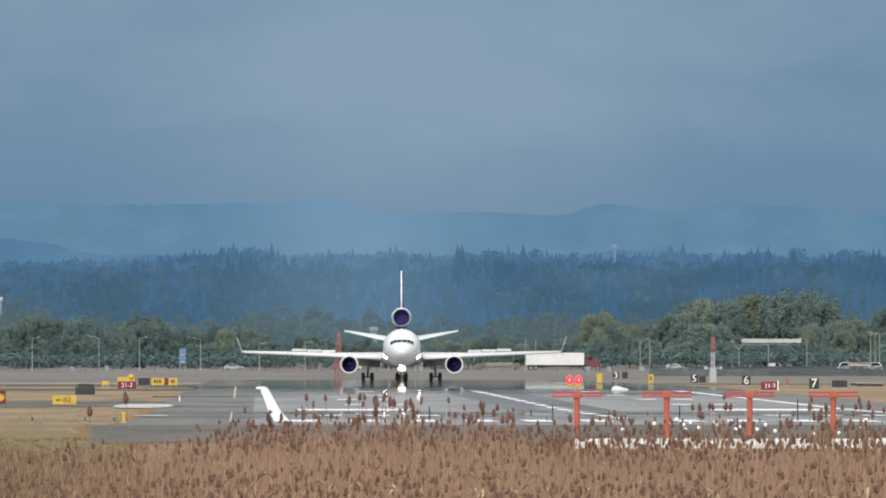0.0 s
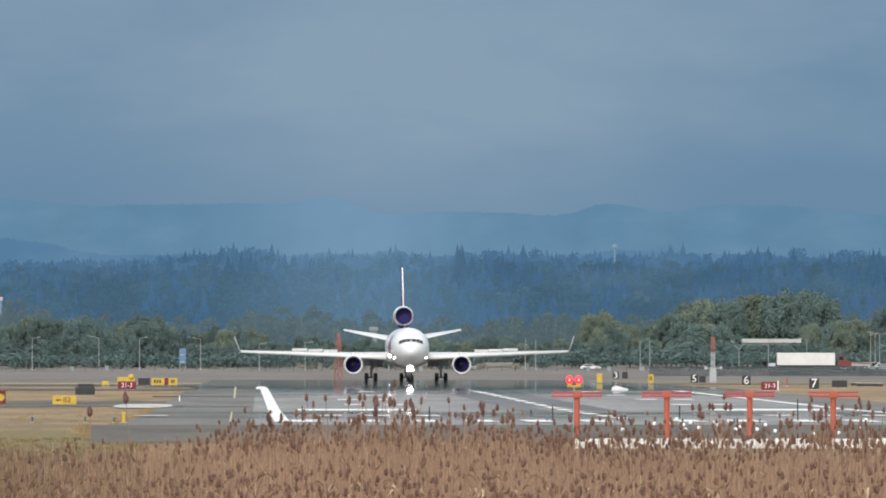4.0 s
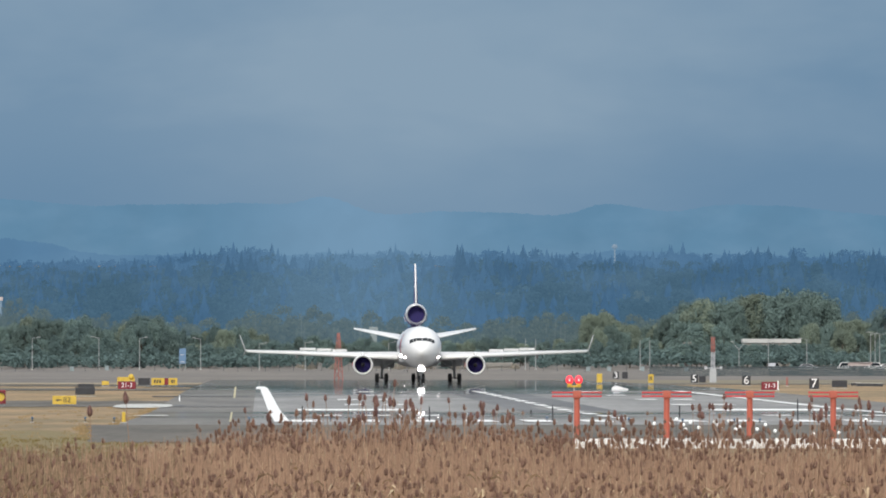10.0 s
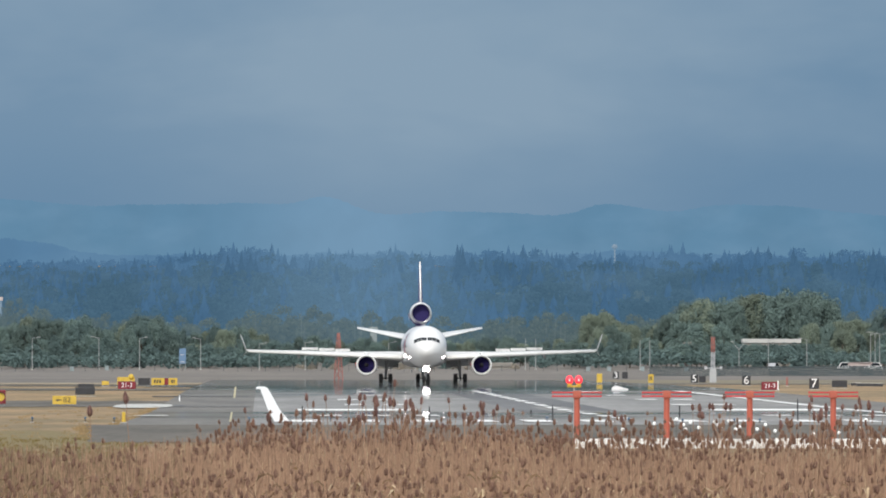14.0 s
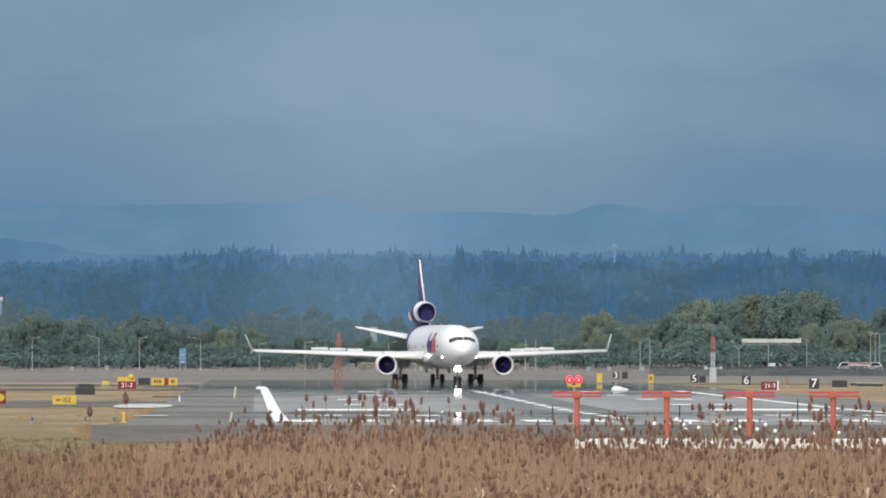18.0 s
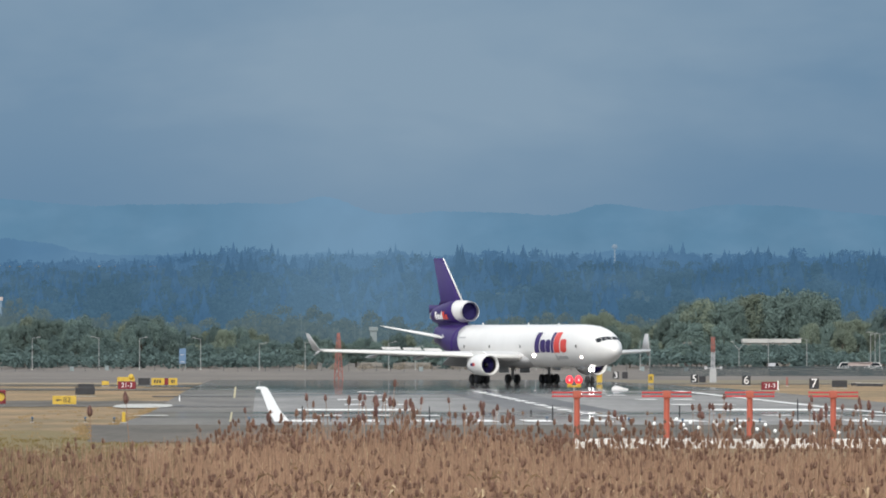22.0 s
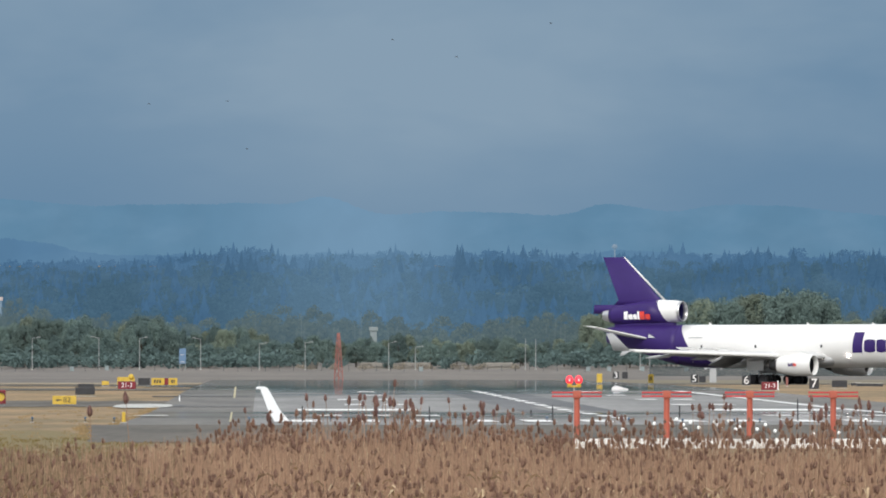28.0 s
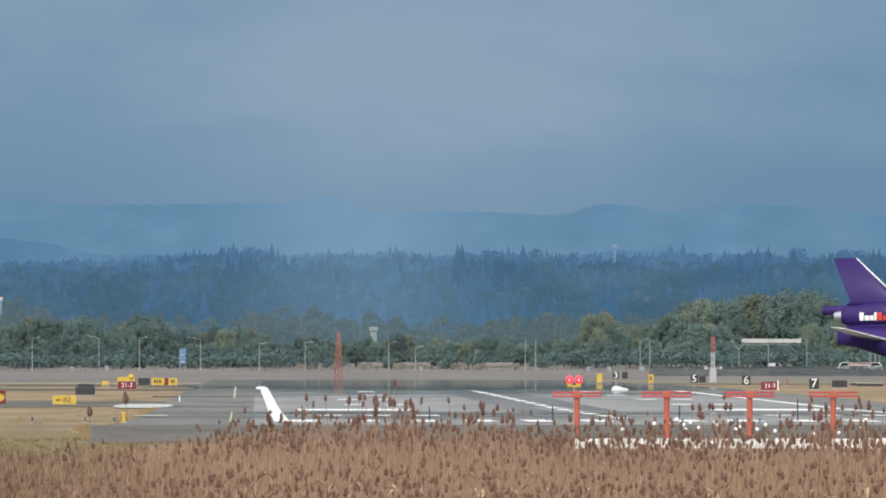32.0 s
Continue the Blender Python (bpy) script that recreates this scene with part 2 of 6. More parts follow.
M_FAN = material("fan_blades", (0.036, 0.03, 0.125), 0.6, vary=0.2, scale=3)
M_FAN.node_tree.nodes["Principled BSDF"].inputs["Specular IOR Level"].default_value = 0.1
M_GLASS = material("dark_cockpit_glass", (0.02, 0.024, 0.03), 0.2, vary=0.1, scale=2, coat=0.0)
M_GLASS.node_tree.nodes["Principled BSDF"].inputs["Specular IOR Level"].default_value = 0.2
M_LAMP = material("landing_lamp", (1, 1, 1), 0.2, vary=0.0, emit=(1.0, 0.93, 0.9), power=20)
M_LAMP2 = material("wing_root_lamp", (1, 1, 1), 0.2, vary=0.0, emit=(1.0, 0.84, 0.8), power=30)
M_RED = material("red_obstruction_lamp", (0.8, 0.02, 0.03), 0.3, vary=0.0, emit=(1.0, 0.03, 0.05), power=1.6)
M_REDCORE = material("red_lamp_core", (1.0, 0.3, 0.3), 0.3, vary=0.0, emit=(1.0, 0.45, 0.45), power=1.6)
M_CRIMSON = material("crimson_enamel", (0.5, 0.04, 0.045), 0.5, vary=0.15, scale=1.2)
M_ORANGE = material("orange_red_enamel", (0.47, 0.115, 0.075), 0.55, vary=0.18, scale=1.2)
# sign black lifted a little, again for haze
M_BLACK = material("black_sign_face", (0.03, 0.031, 0.036), 0.6, vary=0.2, scale=2)
M_REDSIGN = material("dark_red_sign_face", (0.20, 0.012, 0.022), 0.5, vary=0.15, scale=2)
M_YELSIGN = material("yellow_sign_face", (0.62, 0.42, 0.055), 0.5, vary=0.15, scale=2)
M_LEGEND = material("white_legend", (0.85, 0.85, 0.85), 0.5, vary=0.05, scale=2)
M_BLUE = material("blue_banner", (0.13, 0.23, 0.37), 0.6, vary=0.15, scale=1)
M_POLE = material("galvanised_pole", (0.36, 0.38, 0.38), 0.6, metal=0.1, vary=0.15, scale=2)
M_LENS = material("clear_lamp_lens", (0.85, 0.86, 0.85), 0.15, vary=0.05, scale=3, emit=(1, 1, 0.95), power=0.25)
M_HEAD = material("teasel_head", (0.165, 0.093, 0.066), 0.95, vary=0.2, scale=30, island=0.2)
M_HEADTALL = material("tall_teasel_head", (0.15, 0.08, 0.07), 0.95, vary=0.2, scale=30, island=0.2)
M_STEM = material("dry_stem", (0.295, 0.187, 0.122), 0.9, vary=0.15, scale=6, island=0.26, other=(0.258, 0.162, 0.107))
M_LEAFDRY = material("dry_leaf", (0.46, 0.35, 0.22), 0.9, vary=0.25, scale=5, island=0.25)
M_WEED = material("dull_green_weed", (0.15, 0.112, 0.06), 0.9, vary=0.25, scale=3, island=0.15)
M_SOIL = material("plant_litter", (0.265, 0.165, 0.108), 0.95, vary=0.25, scale=3)
M_BARK = material("bark", (0.12, 0.10, 0.08), 0.95, vary=0.3, scale=2, bump=0.5)
# leaf colours lightened and blued in the paint to stand in for haze
M_LEAF = leaf_material("haze_tinted_foliage", (0.126, 0.184, 0.165), (0.118, 0.174, 0.16))
M_LEAF2 = leaf_material("pale_haze_tinted_foliage", (0.174, 0.218, 0.164), (0.156, 0.198, 0.157))
M_LEAF3 = leaf_material("dark_haze_tinted_foliage", (0.106, 0.162, 0.153), (0.1, 0.153, 0.148))
# tree shade and some haze are put into this brush colour
M_BRUSH = leaf_material("shade_darkened_brush", (0.1, 0.152, 0.146), (0.09, 0.14, 0.136))
# far woods and ridges: the second colour is haze painted as emission
M_FOREST = haze_glow_material("far_conifers", (0.05, 0.11, 0.17), (0.06, 0.139, 0.246), 0.3, 0.12, 0.85, 0.42)
M_FORESTDARK = haze_glow_material("tall_dark_conifers", (0.05, 0.10, 0.14), (0.054, 0.127, 0.224), 0.3, 0.12, 0.85, 0.35)
M_FORESTPALE = haze_glow_material("pale_slope_trees", (0.12, 0.16, 0.15), (0.098, 0.175, 0.24), 0.3, 0.12, 0.8, 0.15)
M_FORESTFAR = haze_glow_material("farthest_conifers", (0.06, 0.12, 0.18), (0.067, 0.158, 0.285), 0.3, 0.12, 0.88, 0.5)
M_FLOOR = haze_glow_material("far_forest_floor", (0.06, 0.10, 0.12), (0.056, 0.122, 0.195), 0.3, 0.08, 0.88, 0.42)
M_FOREST2 = haze_glow_material("far_mixed_wood", (0.07, 0.13, 0.16), (0.061, 0.129, 0.198), 0.3, 0.12, 0.82, 0.42)
M_PALETRUNK = haze_glow_material("hazy_pale_bark", (0.3, 0.31, 0.28), (0.11, 0.165, 0.19), 0.2, 0.4, 0.7, 0.12)
M_MIDWOOD = haze_glow_material("hazy_broadleaf_wood", (0.15, 0.17, 0.115), (0.09, 0.145, 0.176), 0.3, 0.1, 0.64, 0.16)
M_HILL1 = haze_glow_material("near_ridge", (0.06, 0.09, 0.1), (0.098, 0.213, 0.357), 0.2, 0.03, 0.94, 0.6)
M_HILL2 = haze_glow_material("far_ridge", (0.08, 0.1, 0.12), (0.118, 0.247, 0.38), 0.2, 0.03, 0.95, 0.9)
M_TOWERWALL = material("blue_grey_render", (0.27, 0.32, 0.33), 0.9, vary=0.2, scale=0.4)
M_FARWHITE = haze_glow_material("far_white_with_haze", (0.45, 0.45, 0.45), (0.165, 0.27, 0.38), 0.1, 0.5, 0.82, 0.0)
M_CONTAINER = material("white_trailer_skin", (0.75, 0.74, 0.71), 0.5, vary=0.1, scale=0.5)
M_REDCAB = material("red_cab_paint", (0.17, 0.045, 0.045), 0.4, vary=0.1, scale=1)
# red paled in the paint itself to stand in for haze
M_HAZERED = material("haze_paled_red_paint", (0.35, 0.145, 0.125), 0.7, vary=0.25, scale=1)
M_CARW = material("white_car_paint", (0.75, 0.75, 0.75), 0.3, vary=0.05, scale=1)
M_CARS = material("silver_car_paint", (0.45, 0.46, 0.48), 0.3, metal=0.3, vary=0.05, scale=1)
M_FEATHER = material("dark_feathers", (0.06, 0.06, 0.065), 0.8, vary=0.2, scale=9)
M_SCRUB = leaf_material("dry_beige_scrub", (0.34, 0.30, 0.245), (0.26, 0.235, 0.19))
M_BOAT = material("pale_boat_paint", (0.5, 0.42, 0.4), 0.5, vary=0.1, scale=0.6)
M_WALL = material("beige_render_wall", (0.27, 0.255, 0.23), 0.9, vary=0.15, scale=0.4)
M_ROOF = material("white_membrane_roof", (0.52, 0.52, 0.5), 0.7, vary=0.1, scale=0.3)
M_FENCE = material("fence_wire", (0.045, 0.066, 0.074), 0.7, metal=0.0, vary=0.2, scale=1)
M_GREEN = material("green_verge", (0.145, 0.113, 0.038), 0.95, vary=0.35, scale=0.2, other=(0.185, 0.135, 0.055))

# ================= helpers for building =================
KNOTS = ((-400, 1.6), (60, 1.5), (130, 1.05), (205, 0.95), (300, 0.0), (1500, 0.0), (1760, 0.32), (2100, 0.72), (2300, 0.93), (2550, 1.04),
         (2800, 1.10), (3300, 1.28), (4000, 1.72), (4250, 2.45), (4370, 2.85), (4420, 2.85), (4480, 3.6), (4620, 4.4), (4720, 8.0), (4960, 29.0), (5600, 31.0))


def gz(y):
    """Height of the ground at y, in a smooth line through the knots."""
    for (a, za), (b, zb) in zip(KNOTS, KNOTS[1:]):
        if y <= b:
            u = (y - a) / (b - a)
            return za + (zb - za) * u
    return KNOTS[-1][1]


def gs(y):
    r = 45.0 if 400 < y < 4300 else 6.0
    return sum(gz(y + k * r) for k in (-1, -0.5, 0, 0.5, 1)) / 5


def mesh(name, verts, faces, mat, smooth=False):
    me = bpy.data.meshes.new(name)
    me.from_pydata(verts, [], faces)
    me.materials.append(mat)
    if smooth:
        me.polygons.foreach_set("use_smooth", [True] * len(me.polygons))
    me.update()
    return me


def bm_mesh(name, bm, mat, smooth=False):
    me = bpy.data.meshes.new(name)
    bm.to_mesh(me)
    bm.free()
    me.materials.append(mat)
    if smooth:
        me.polygons.foreach_set("use_smooth", [True] * len(me.polygons))
    return me


def part(name, data, material_, parent, label="", smooth=False):
    """One mesh object under a thing; data is a bmesh or a mesh."""
    me = bm_mesh(name, data, material_, smooth) if isinstance(data, bmesh.types.BMesh) else data
    ob = new(name, me)
    ob.parent = parent
    return tagged(ob, label) if label else ob


def thing(name, m, label, category, group="", kind=""):
    ob = new(name)
    ob.empty_display_size = 0.3
    ob.matrix_basis = m
    return tagged(ob, label, category, group, kind)


def box(bm, x0, x1, y0, y1, z0, z1, bevel=0.0):
    r = bmesh.ops.create_cube(bm, size=1.0, matrix=Matrix.LocRotScale(((x0 + x1) / 2, (y0 + y1) / 2, (z0 + z1) / 2), None, (x1 - x0, y1 - y0, z1 - z0)))
    if bevel:
        es = list({e for v in r["verts"] for e in v.link_edges})
        bmesh.ops.bevel(bm, geom=es, offset=bevel, segments=2, profile=0.6, affect="EDGES")
    return bm


def boxed(x0, x1, y0, y1, z0, z1, bevel=0.0):
    return box(bmesh.new(), x0, x1, y0, y1, z0, z1, bevel)


def rod(bm, a, b, r0, r1=None, n=8):
    """A tapered round bar from a to b."""
    a, b = Vector(a), Vector(b)
    d = b - a
    m = Matrix.Translation((a + b) / 2) @ d.to_track_quat("Z", "Y").to_matrix().to_4x4()
    bmesh.ops.create_cone(bm, cap_ends=True, segments=n, radius1=r0, radius2=r0 if r1 is None else r1, depth=d.length, matrix=m)
    return bm


def rodded(a, b, r0, r1=None, n=8):
    return rod(bmesh.new(), a, b, r0, r1, n)


def loft(rings, closed=True, cap=True):
    """A bmesh through rings of points, all of one length."""
    bm = bmesh.new()
    vs = [[bm.verts.new(p) for p in ring] for ring in rings]
    n = len(rings[0])
    for a, b in zip(vs, vs[1:]):
        for i in range(n if closed else n - 1):
            j = (i + 1) % n
            bm.faces.new((a[i], a[j], b[j], b[i]))
    if cap:
        bm.faces.new(list(reversed(vs[0])))
        bm.faces.new(vs[-1])
    bmesh.ops.recalc_face_normals(bm, faces=bm.faces)
    return bm


def circle_ring(x, cy, cz, ry, rz, n=28, power=2.0):
    return [(x, cy + ry * math.cos(k * 2 * math.pi / n), cz + rz * math.sin(k * 2 * math.pi / n)) for k in range(n)]


def revolve(profile, centre, n=28):
    """Turns (x, r) pairs about the X axis through centre; open at both ends."""
    return loft([circle_ring(centre[0] + x, centre[1], centre[2], r, r, n) for x, r in profile], cap=False)


def text_mesh(name, text, size, mat, depth=0.01):
    """A flat word, centred, standing upright and facing -Y."""
    cu = bpy.data.curves.new(name, "FONT")
    cu.body, cu.size, cu.extrude, cu.align_x, cu.align_y = text, size, depth, "CENTER", "CENTER"
    ob = new(name, cu)
    me = bpy.data.meshes.new_from_object(ob.evaluated_get(bpy.context.evaluated_depsgraph_get()))
    bpy.data.objects.remove(ob)
    bpy.data.curves.remove(cu)
    me.transform(pose(0, 0, 0, 90, 0, 0))
    me.materials.clear()
    me.materials.append(mat)
    me.name = name
    return me


def strip(name, x0, x1, y0, y1, lift, mat, step=20.0, kind="structure", label="", category="", parent=None):
    """A sheet that follows the ground from y0 to y1; x0, x1 are numbers or functions of y."""
    f0 = x0 if callable(x0) else lambda y: x0
    f1 = x1 if callable(x1) else lambda y: x1
    n = max(1, math.ceil((y1 - y0) / step))
    ys = [y0 + (y1 - y0) * k / n for k in range(n + 1)]
    verts, faces = [], []
    for y in ys:
        z = gs(y) + lift
        verts += [(f0(y), y, z), (f1(y), y, z)]
    for k in range(n):
        a = 2 * k
        faces.append((a, a + 1, a + 3, a + 2))
    ob = new(name, mesh(name, verts, faces, mat, True))
    if parent:
        ob.parent = parent
        return ob
    return tagged(ob, label, category, "", kind)

# ================= ground, runway and markings =================
YS = [-400, -100, 0, 60, 90, 110, 130, 150, 170, 190, 205, 220, 240, 260, 280, 300, 330, 400] + list(range(500, 4300, 40)) + list(range(4300, 5300, 20))
XS = [-1500, -500, -250, -120, -60, -30, -12, 0, 12, 30, 60, 120, 250, 500, 1500]


def build_ground():
    verts = [(x, y, gs(y)) for y in YS for x in XS]
    n = len(XS)
    faces = [(j * n + i, j * n + i + 1, (j + 1) * n + i + 1, (j + 1) * n + i) for j in range(len(YS) - 1) for i in range(n - 1)]
    tagged(new("ground", mesh("ground", verts, faces, M_DRY, True)), "dry tan airfield grass with worn patches", "ground", "", "structure")


build_ground()


def ragged(name, x1, y0, y1, lift, mat, label, category):
    """A sheet that runs off to the left of x1, with uneven long edges where grass has grown over it."""
    xs = [-600, -200] + [-70 + (x1 + 70) * k / 60 for k in range(61)]
    verts, faces = [], []
    n = 9
    for x in xs:
        a = y0 + 0.16 * (y1 - y0) * noise.noise((x * 0.35, y0, 0)) + 0.1 * (y1 - y0) * noise.noise((x * 1.3, y0, 3))
        b = y1 + 0.16 * (y1 - y0) * noise.noise((x * 0.3, y1, 0)) + 0.1 * (y1 - y0) * noise.noise((x * 1.2, y1, 3))
        verts += [(x, a + (b - a) * j / (n - 1), gs(a + (b - a) * j / (n - 1)) + lift) for j in range(n)]
    for i in range(len(xs) - 1):
        for j in range(n - 1):
            k = i * n + j
            faces.append((k, k + n, k + n + 1, k + 1))
    tagged(new(name, mesh(name, verts, faces, mat, True)), label, category, "", "structure")


RC, RL, RR = 23.0, -0.6, 46.4        # runway centre line and edges
runway = strip("runway", RL, RR, 1130, 3330, 0.03, M_ASPH, label="long grey asphalt runway with white markings", category="runway")
strip("runway_overrun", lambda y: -7.6 - 0.0092 * (y - 880) + 0.5 * noise.noise((y * 0.014, 0, 0)), 56, 860, 1130, 0.03, M_TAXI, label="grey asphalt overrun before the runway threshold", category="pavement")
strip("runway_shoulder", -8.2, RL, 1130, 3330, 0.025, M_SHOULDER, label="grey asphalt shoulder along the runway", category="pavement")
strip("runway_shoulder", RR, 54, 1130, 3330, 0.025, M_SHOULDER, label="grey asphalt shoulder along the runway", category="pavement")
ragged("taxiway_exit", -8.2, 1600, 1765, 0.035, M_TAXI, label="grey asphalt exit taxiway beside dry grass", category="taxiway")
ragged("taxiway_crossing", -8.2, 2180, 2290, 0.035, M_TAXI, label="grey asphalt taxiway crossing the dry grass", category="taxiway")
ragged("taxiway_far", -8.2, 2480, 2640, 0.035, M_TAXI, label="grey asphalt taxiway far along the runway", category="taxiway")
strip("taxiway_turnoff", 54, 500, 2660, 2790, 0.035, M_TAXI, label="grey asphalt turn-off on which the airliner leaves", category="taxiway")
strip("perimeter_road", -600, 600, 4372, 4416, 0.05, M_TAXI, label="grey public road before the trees", category="road")
strip("far_field", -700, -8.2, 2800, 4290, 0.02, M_FARGRASS, label="dull brown far airfield grass", category="grass")
strip("far_field", 54, 700, 2800, 3980, 0.02, M_OLIVE, label="olive-tan far airfield grass", category="grass")
# asphalt stops short; this brown sheet imitates the mirage over the rest
strip("far_field", -700, 700, 3330, 4370, 0.04, M_FARGRASS, label="dull brown sheet standing in for mirage over the far runway", category="grass")
strip("pale_grass", -500, -8.4, 2690, 2900, 0.045, M_PALEGRASS, label="bleached pale grass strip beside the far taxiway", category="grass")
strip("roadside_grass", -700, 700, 4416, 4640, 0.02, M_FARGRASS, label="dull brown grass under the trees", category="grass")
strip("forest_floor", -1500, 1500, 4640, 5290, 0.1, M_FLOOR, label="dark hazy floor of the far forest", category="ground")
strip("field_floor", -60, 60, 70, 212, 0.02, M_SOIL, 8, label="brown litter under the teasels", category="ground")
ragged("green_verge", -5.5, 640, 1000, 0.02, M_GREEN, label="yellow-green grass verge", category="grass")


def marking(x0, x1, y0, y1, mat=M_PAINT, name="marking"):
    strip(name, x0, x1, y0, y1, 0.07, mat, 40, parent=runway)


marking(lambda y: 0.8 - 0.00085 * (y - 1180), lambda y: 1.72 - 0.00086 * (y - 1180), 1180, 2330, name="edge_stripe")
marking(-0.55, 0.55, 2240, 2420, name="edge_stripe")
marking(44.4, 45.3, 1180, 2150, name="edge_stripe")
for k in range(15):
    y = 1250 + 61 * k
    marking(RC - 0.45, RC + 0.45, y, y + 36.6, name="centre_dash")
for side in (-1, 1):
    for k in range(6):
        a = RC + side * (1.9 + 3.5 * k)
        marking(min(a, a + side * 1.75), max(a, a + side * 1.75), 1180, 1226, name="threshold_bar")
    marking(*sorted((RC + side * 11.2, RC + side * 20.2)), 1490, 1537, name="aiming_bar")
    for dist, count in ((152, 3), (457, 2), (610, 2), (762, 1), (914, 1)):
        for k in range(count):
            a = RC + side * (11 + 3.3 * k)
            marking(*sorted((a, a + side * 1.8)), 1180 + dist, 1203 + dist, name="touchdown_bar")
for x0, x1, y0, y1 in ((19.2, 21.6, 1450, 2450), (24.4, 26.8, 1480, 2500), (21.6, 24.4, 1600, 2300)):
    strip("tyre_marks", x0, x1, y0, y1, 0.045, M_SKID, 30, parent=runway)
for y0, y1, w in ((1180, 1440, 0.12), (1850, 2420, 0.2)):
    marking(lambda y: -1.9 - 0.00104 * (y - 1180), lambda y: -1.9 + w - 0.00104 * (y - 1180), y0, y1, M_YPAINT, "taxi_line")


def patch(x0, x1, y0, y1, mat, name, label, category):
    """A rounded painted patch on the pavement."""
    n = 24
    ring = []
    for k in range(n):
        a = 2 * math.pi * k / n
        c, s = math.cos(a), math.sin(a)
        y = (y0 + y1) / 2 + (y1 - y0) / 2 * math.copysign(abs(s) ** 0.7, s)
        ring.append(((x0 + x1) / 2 + (x1 - x0) / 2 * math.copysign(abs(c) ** 0.7, c), y, gs(y) + 0.075))
    tagged(new(name, mesh(name, ring, [tuple(range(n))], mat)), label, category, "", "structure")


for x0, x1, y0, y1 in ((-14, -0.7, 2395, 2450), (-10.5, -1.2, 1905, 1930), (-6.4, -0.8, 1592, 1606)):
    strip("tar_line", x0, x1, y0, y1, 0.06, M_SKID, label="dark tar line across the taxiway", category="marking")

patch(-11.9, -7.2, 1560, 1665, M_PALE, "painted_island", "pale painted island on the taxiway", "marking")
patch(-7.1, -6.25, 1590, 1640, M_SKID, "painted_island", "dark end of a painted island", "marking")
patch(-8.6, -6.2, 1320, 1350, M_PALE, "painted_island", "small pale painted island beside the runway", "marking")


def build_tufts():
    """Grass that overgrows the edges of the pavement and stands in the dry ground."""
    rng = random.Random(31)
    for mat, label, places in ((M_TUFT, "dry tan grass tufts along the pavement edges", 240), (M_GREEN, "yellow-green grass tufts on the verge", 260)):
        verts, faces = [], []
        for k in range(places):
            if mat is M_TUFT:
                y = rng.uniform(900, 1590)
                edge = -7.6 - 0.0092 * (y - 880) if y < 1130 else -8.2
                x = edge - abs(rng.gauss(0, 0.35)) if k % 3 else edge - rng.uniform(0, 9)
            else:
                y = rng.uniform(640, 900)
                x = rng.uniform(-12.0, -4.6) if y < 850 else -7.6 - 0.0092 * (y - 880) - rng.uniform(0, 5)
            z = gs(y)
            for b in range(9):
                a, h, r = rng.uniform(0, 6.283), rng.uniform(0.05, 0.17), rng.uniform(0.01, 0.3)
                px, py, w = x + r * math.cos(a), y + r * math.sin(a), rng.uniform(0.012, 0.03)
                dx = rng.gauss(0, 0.06)
                n = len(verts)
                verts += [(px - w, py, z), (px + w, py, z), (px + dx, py, z + h)]
                faces.append((n, n + 1, n + 2))
        tagged(new("grass_tufts", mesh("grass_tufts", verts, faces, mat)), label, "grass", "", "stuff")


build_tufts()

# ================= the airliner =================


def section(xl, y, z, chord, thick, n=10, tilt=0.0):
    """A wing section at y: leading edge at xl, chord backwards."""
    top, low = [], []
    for k in range(n + 1):
        u = (1 - math.cos(math.pi * k / n)) / 2
        t = 5 * thick * (0.2969 * math.sqrt(u) - 0.126 * u - 0.3516 * u * u + 0.2843 * u ** 3 - 0.1036 * u ** 4)
        zz = z - tilt * u * chord
        top.append((xl - u * chord, y, zz + t * chord + 0.02))
        low.append((xl - u * chord, y, zz - 0.8 * t * chord - 0.02))
    return top + low[-1:0:-1]


def fuselage_rings(table, n=36):
    return [circle_ring(x, 0, zc, w, h, n) for x, zc, w, h in table]


def wheel_meshes(radius, width):
    prof = [(-width / 2, radius * 0.55), (-width / 2, radius * 0.88), (-width * 0.32, radius), (width * 0.32, radius), (width / 2, radius * 0.88), (width / 2, radius * 0.55)]
    tyre = loft([[(radius_ * math.cos(a), y, radius_ * math.sin(a)) for a in [2 * math.pi * k / 20 for k in range(20)]] for y, radius_ in prof], cap=True)
    hub = bmesh.new()
    rod(hub, (0, -width / 2 - 0.01, 0), (0, width / 2 + 0.01, 0), radius * 0.5, n=16)
    for k in range(5):
        a = 2 * math.pi * k / 5
        rod(hub, (radius * 0.3 * math.cos(a), -width / 2 - 0.03, radius * 0.3 * math.sin(a)), (radius * 0.3 * math.cos(a), width / 2 + 0.03, radius * 0.3 * math.sin(a)), radius * 0.08, n=6)
    return bm_mesh("tyre", tyre, M_RUBBER, False), bm_mesh("rim", hub, M_DARKMETAL)


WHEELS = []


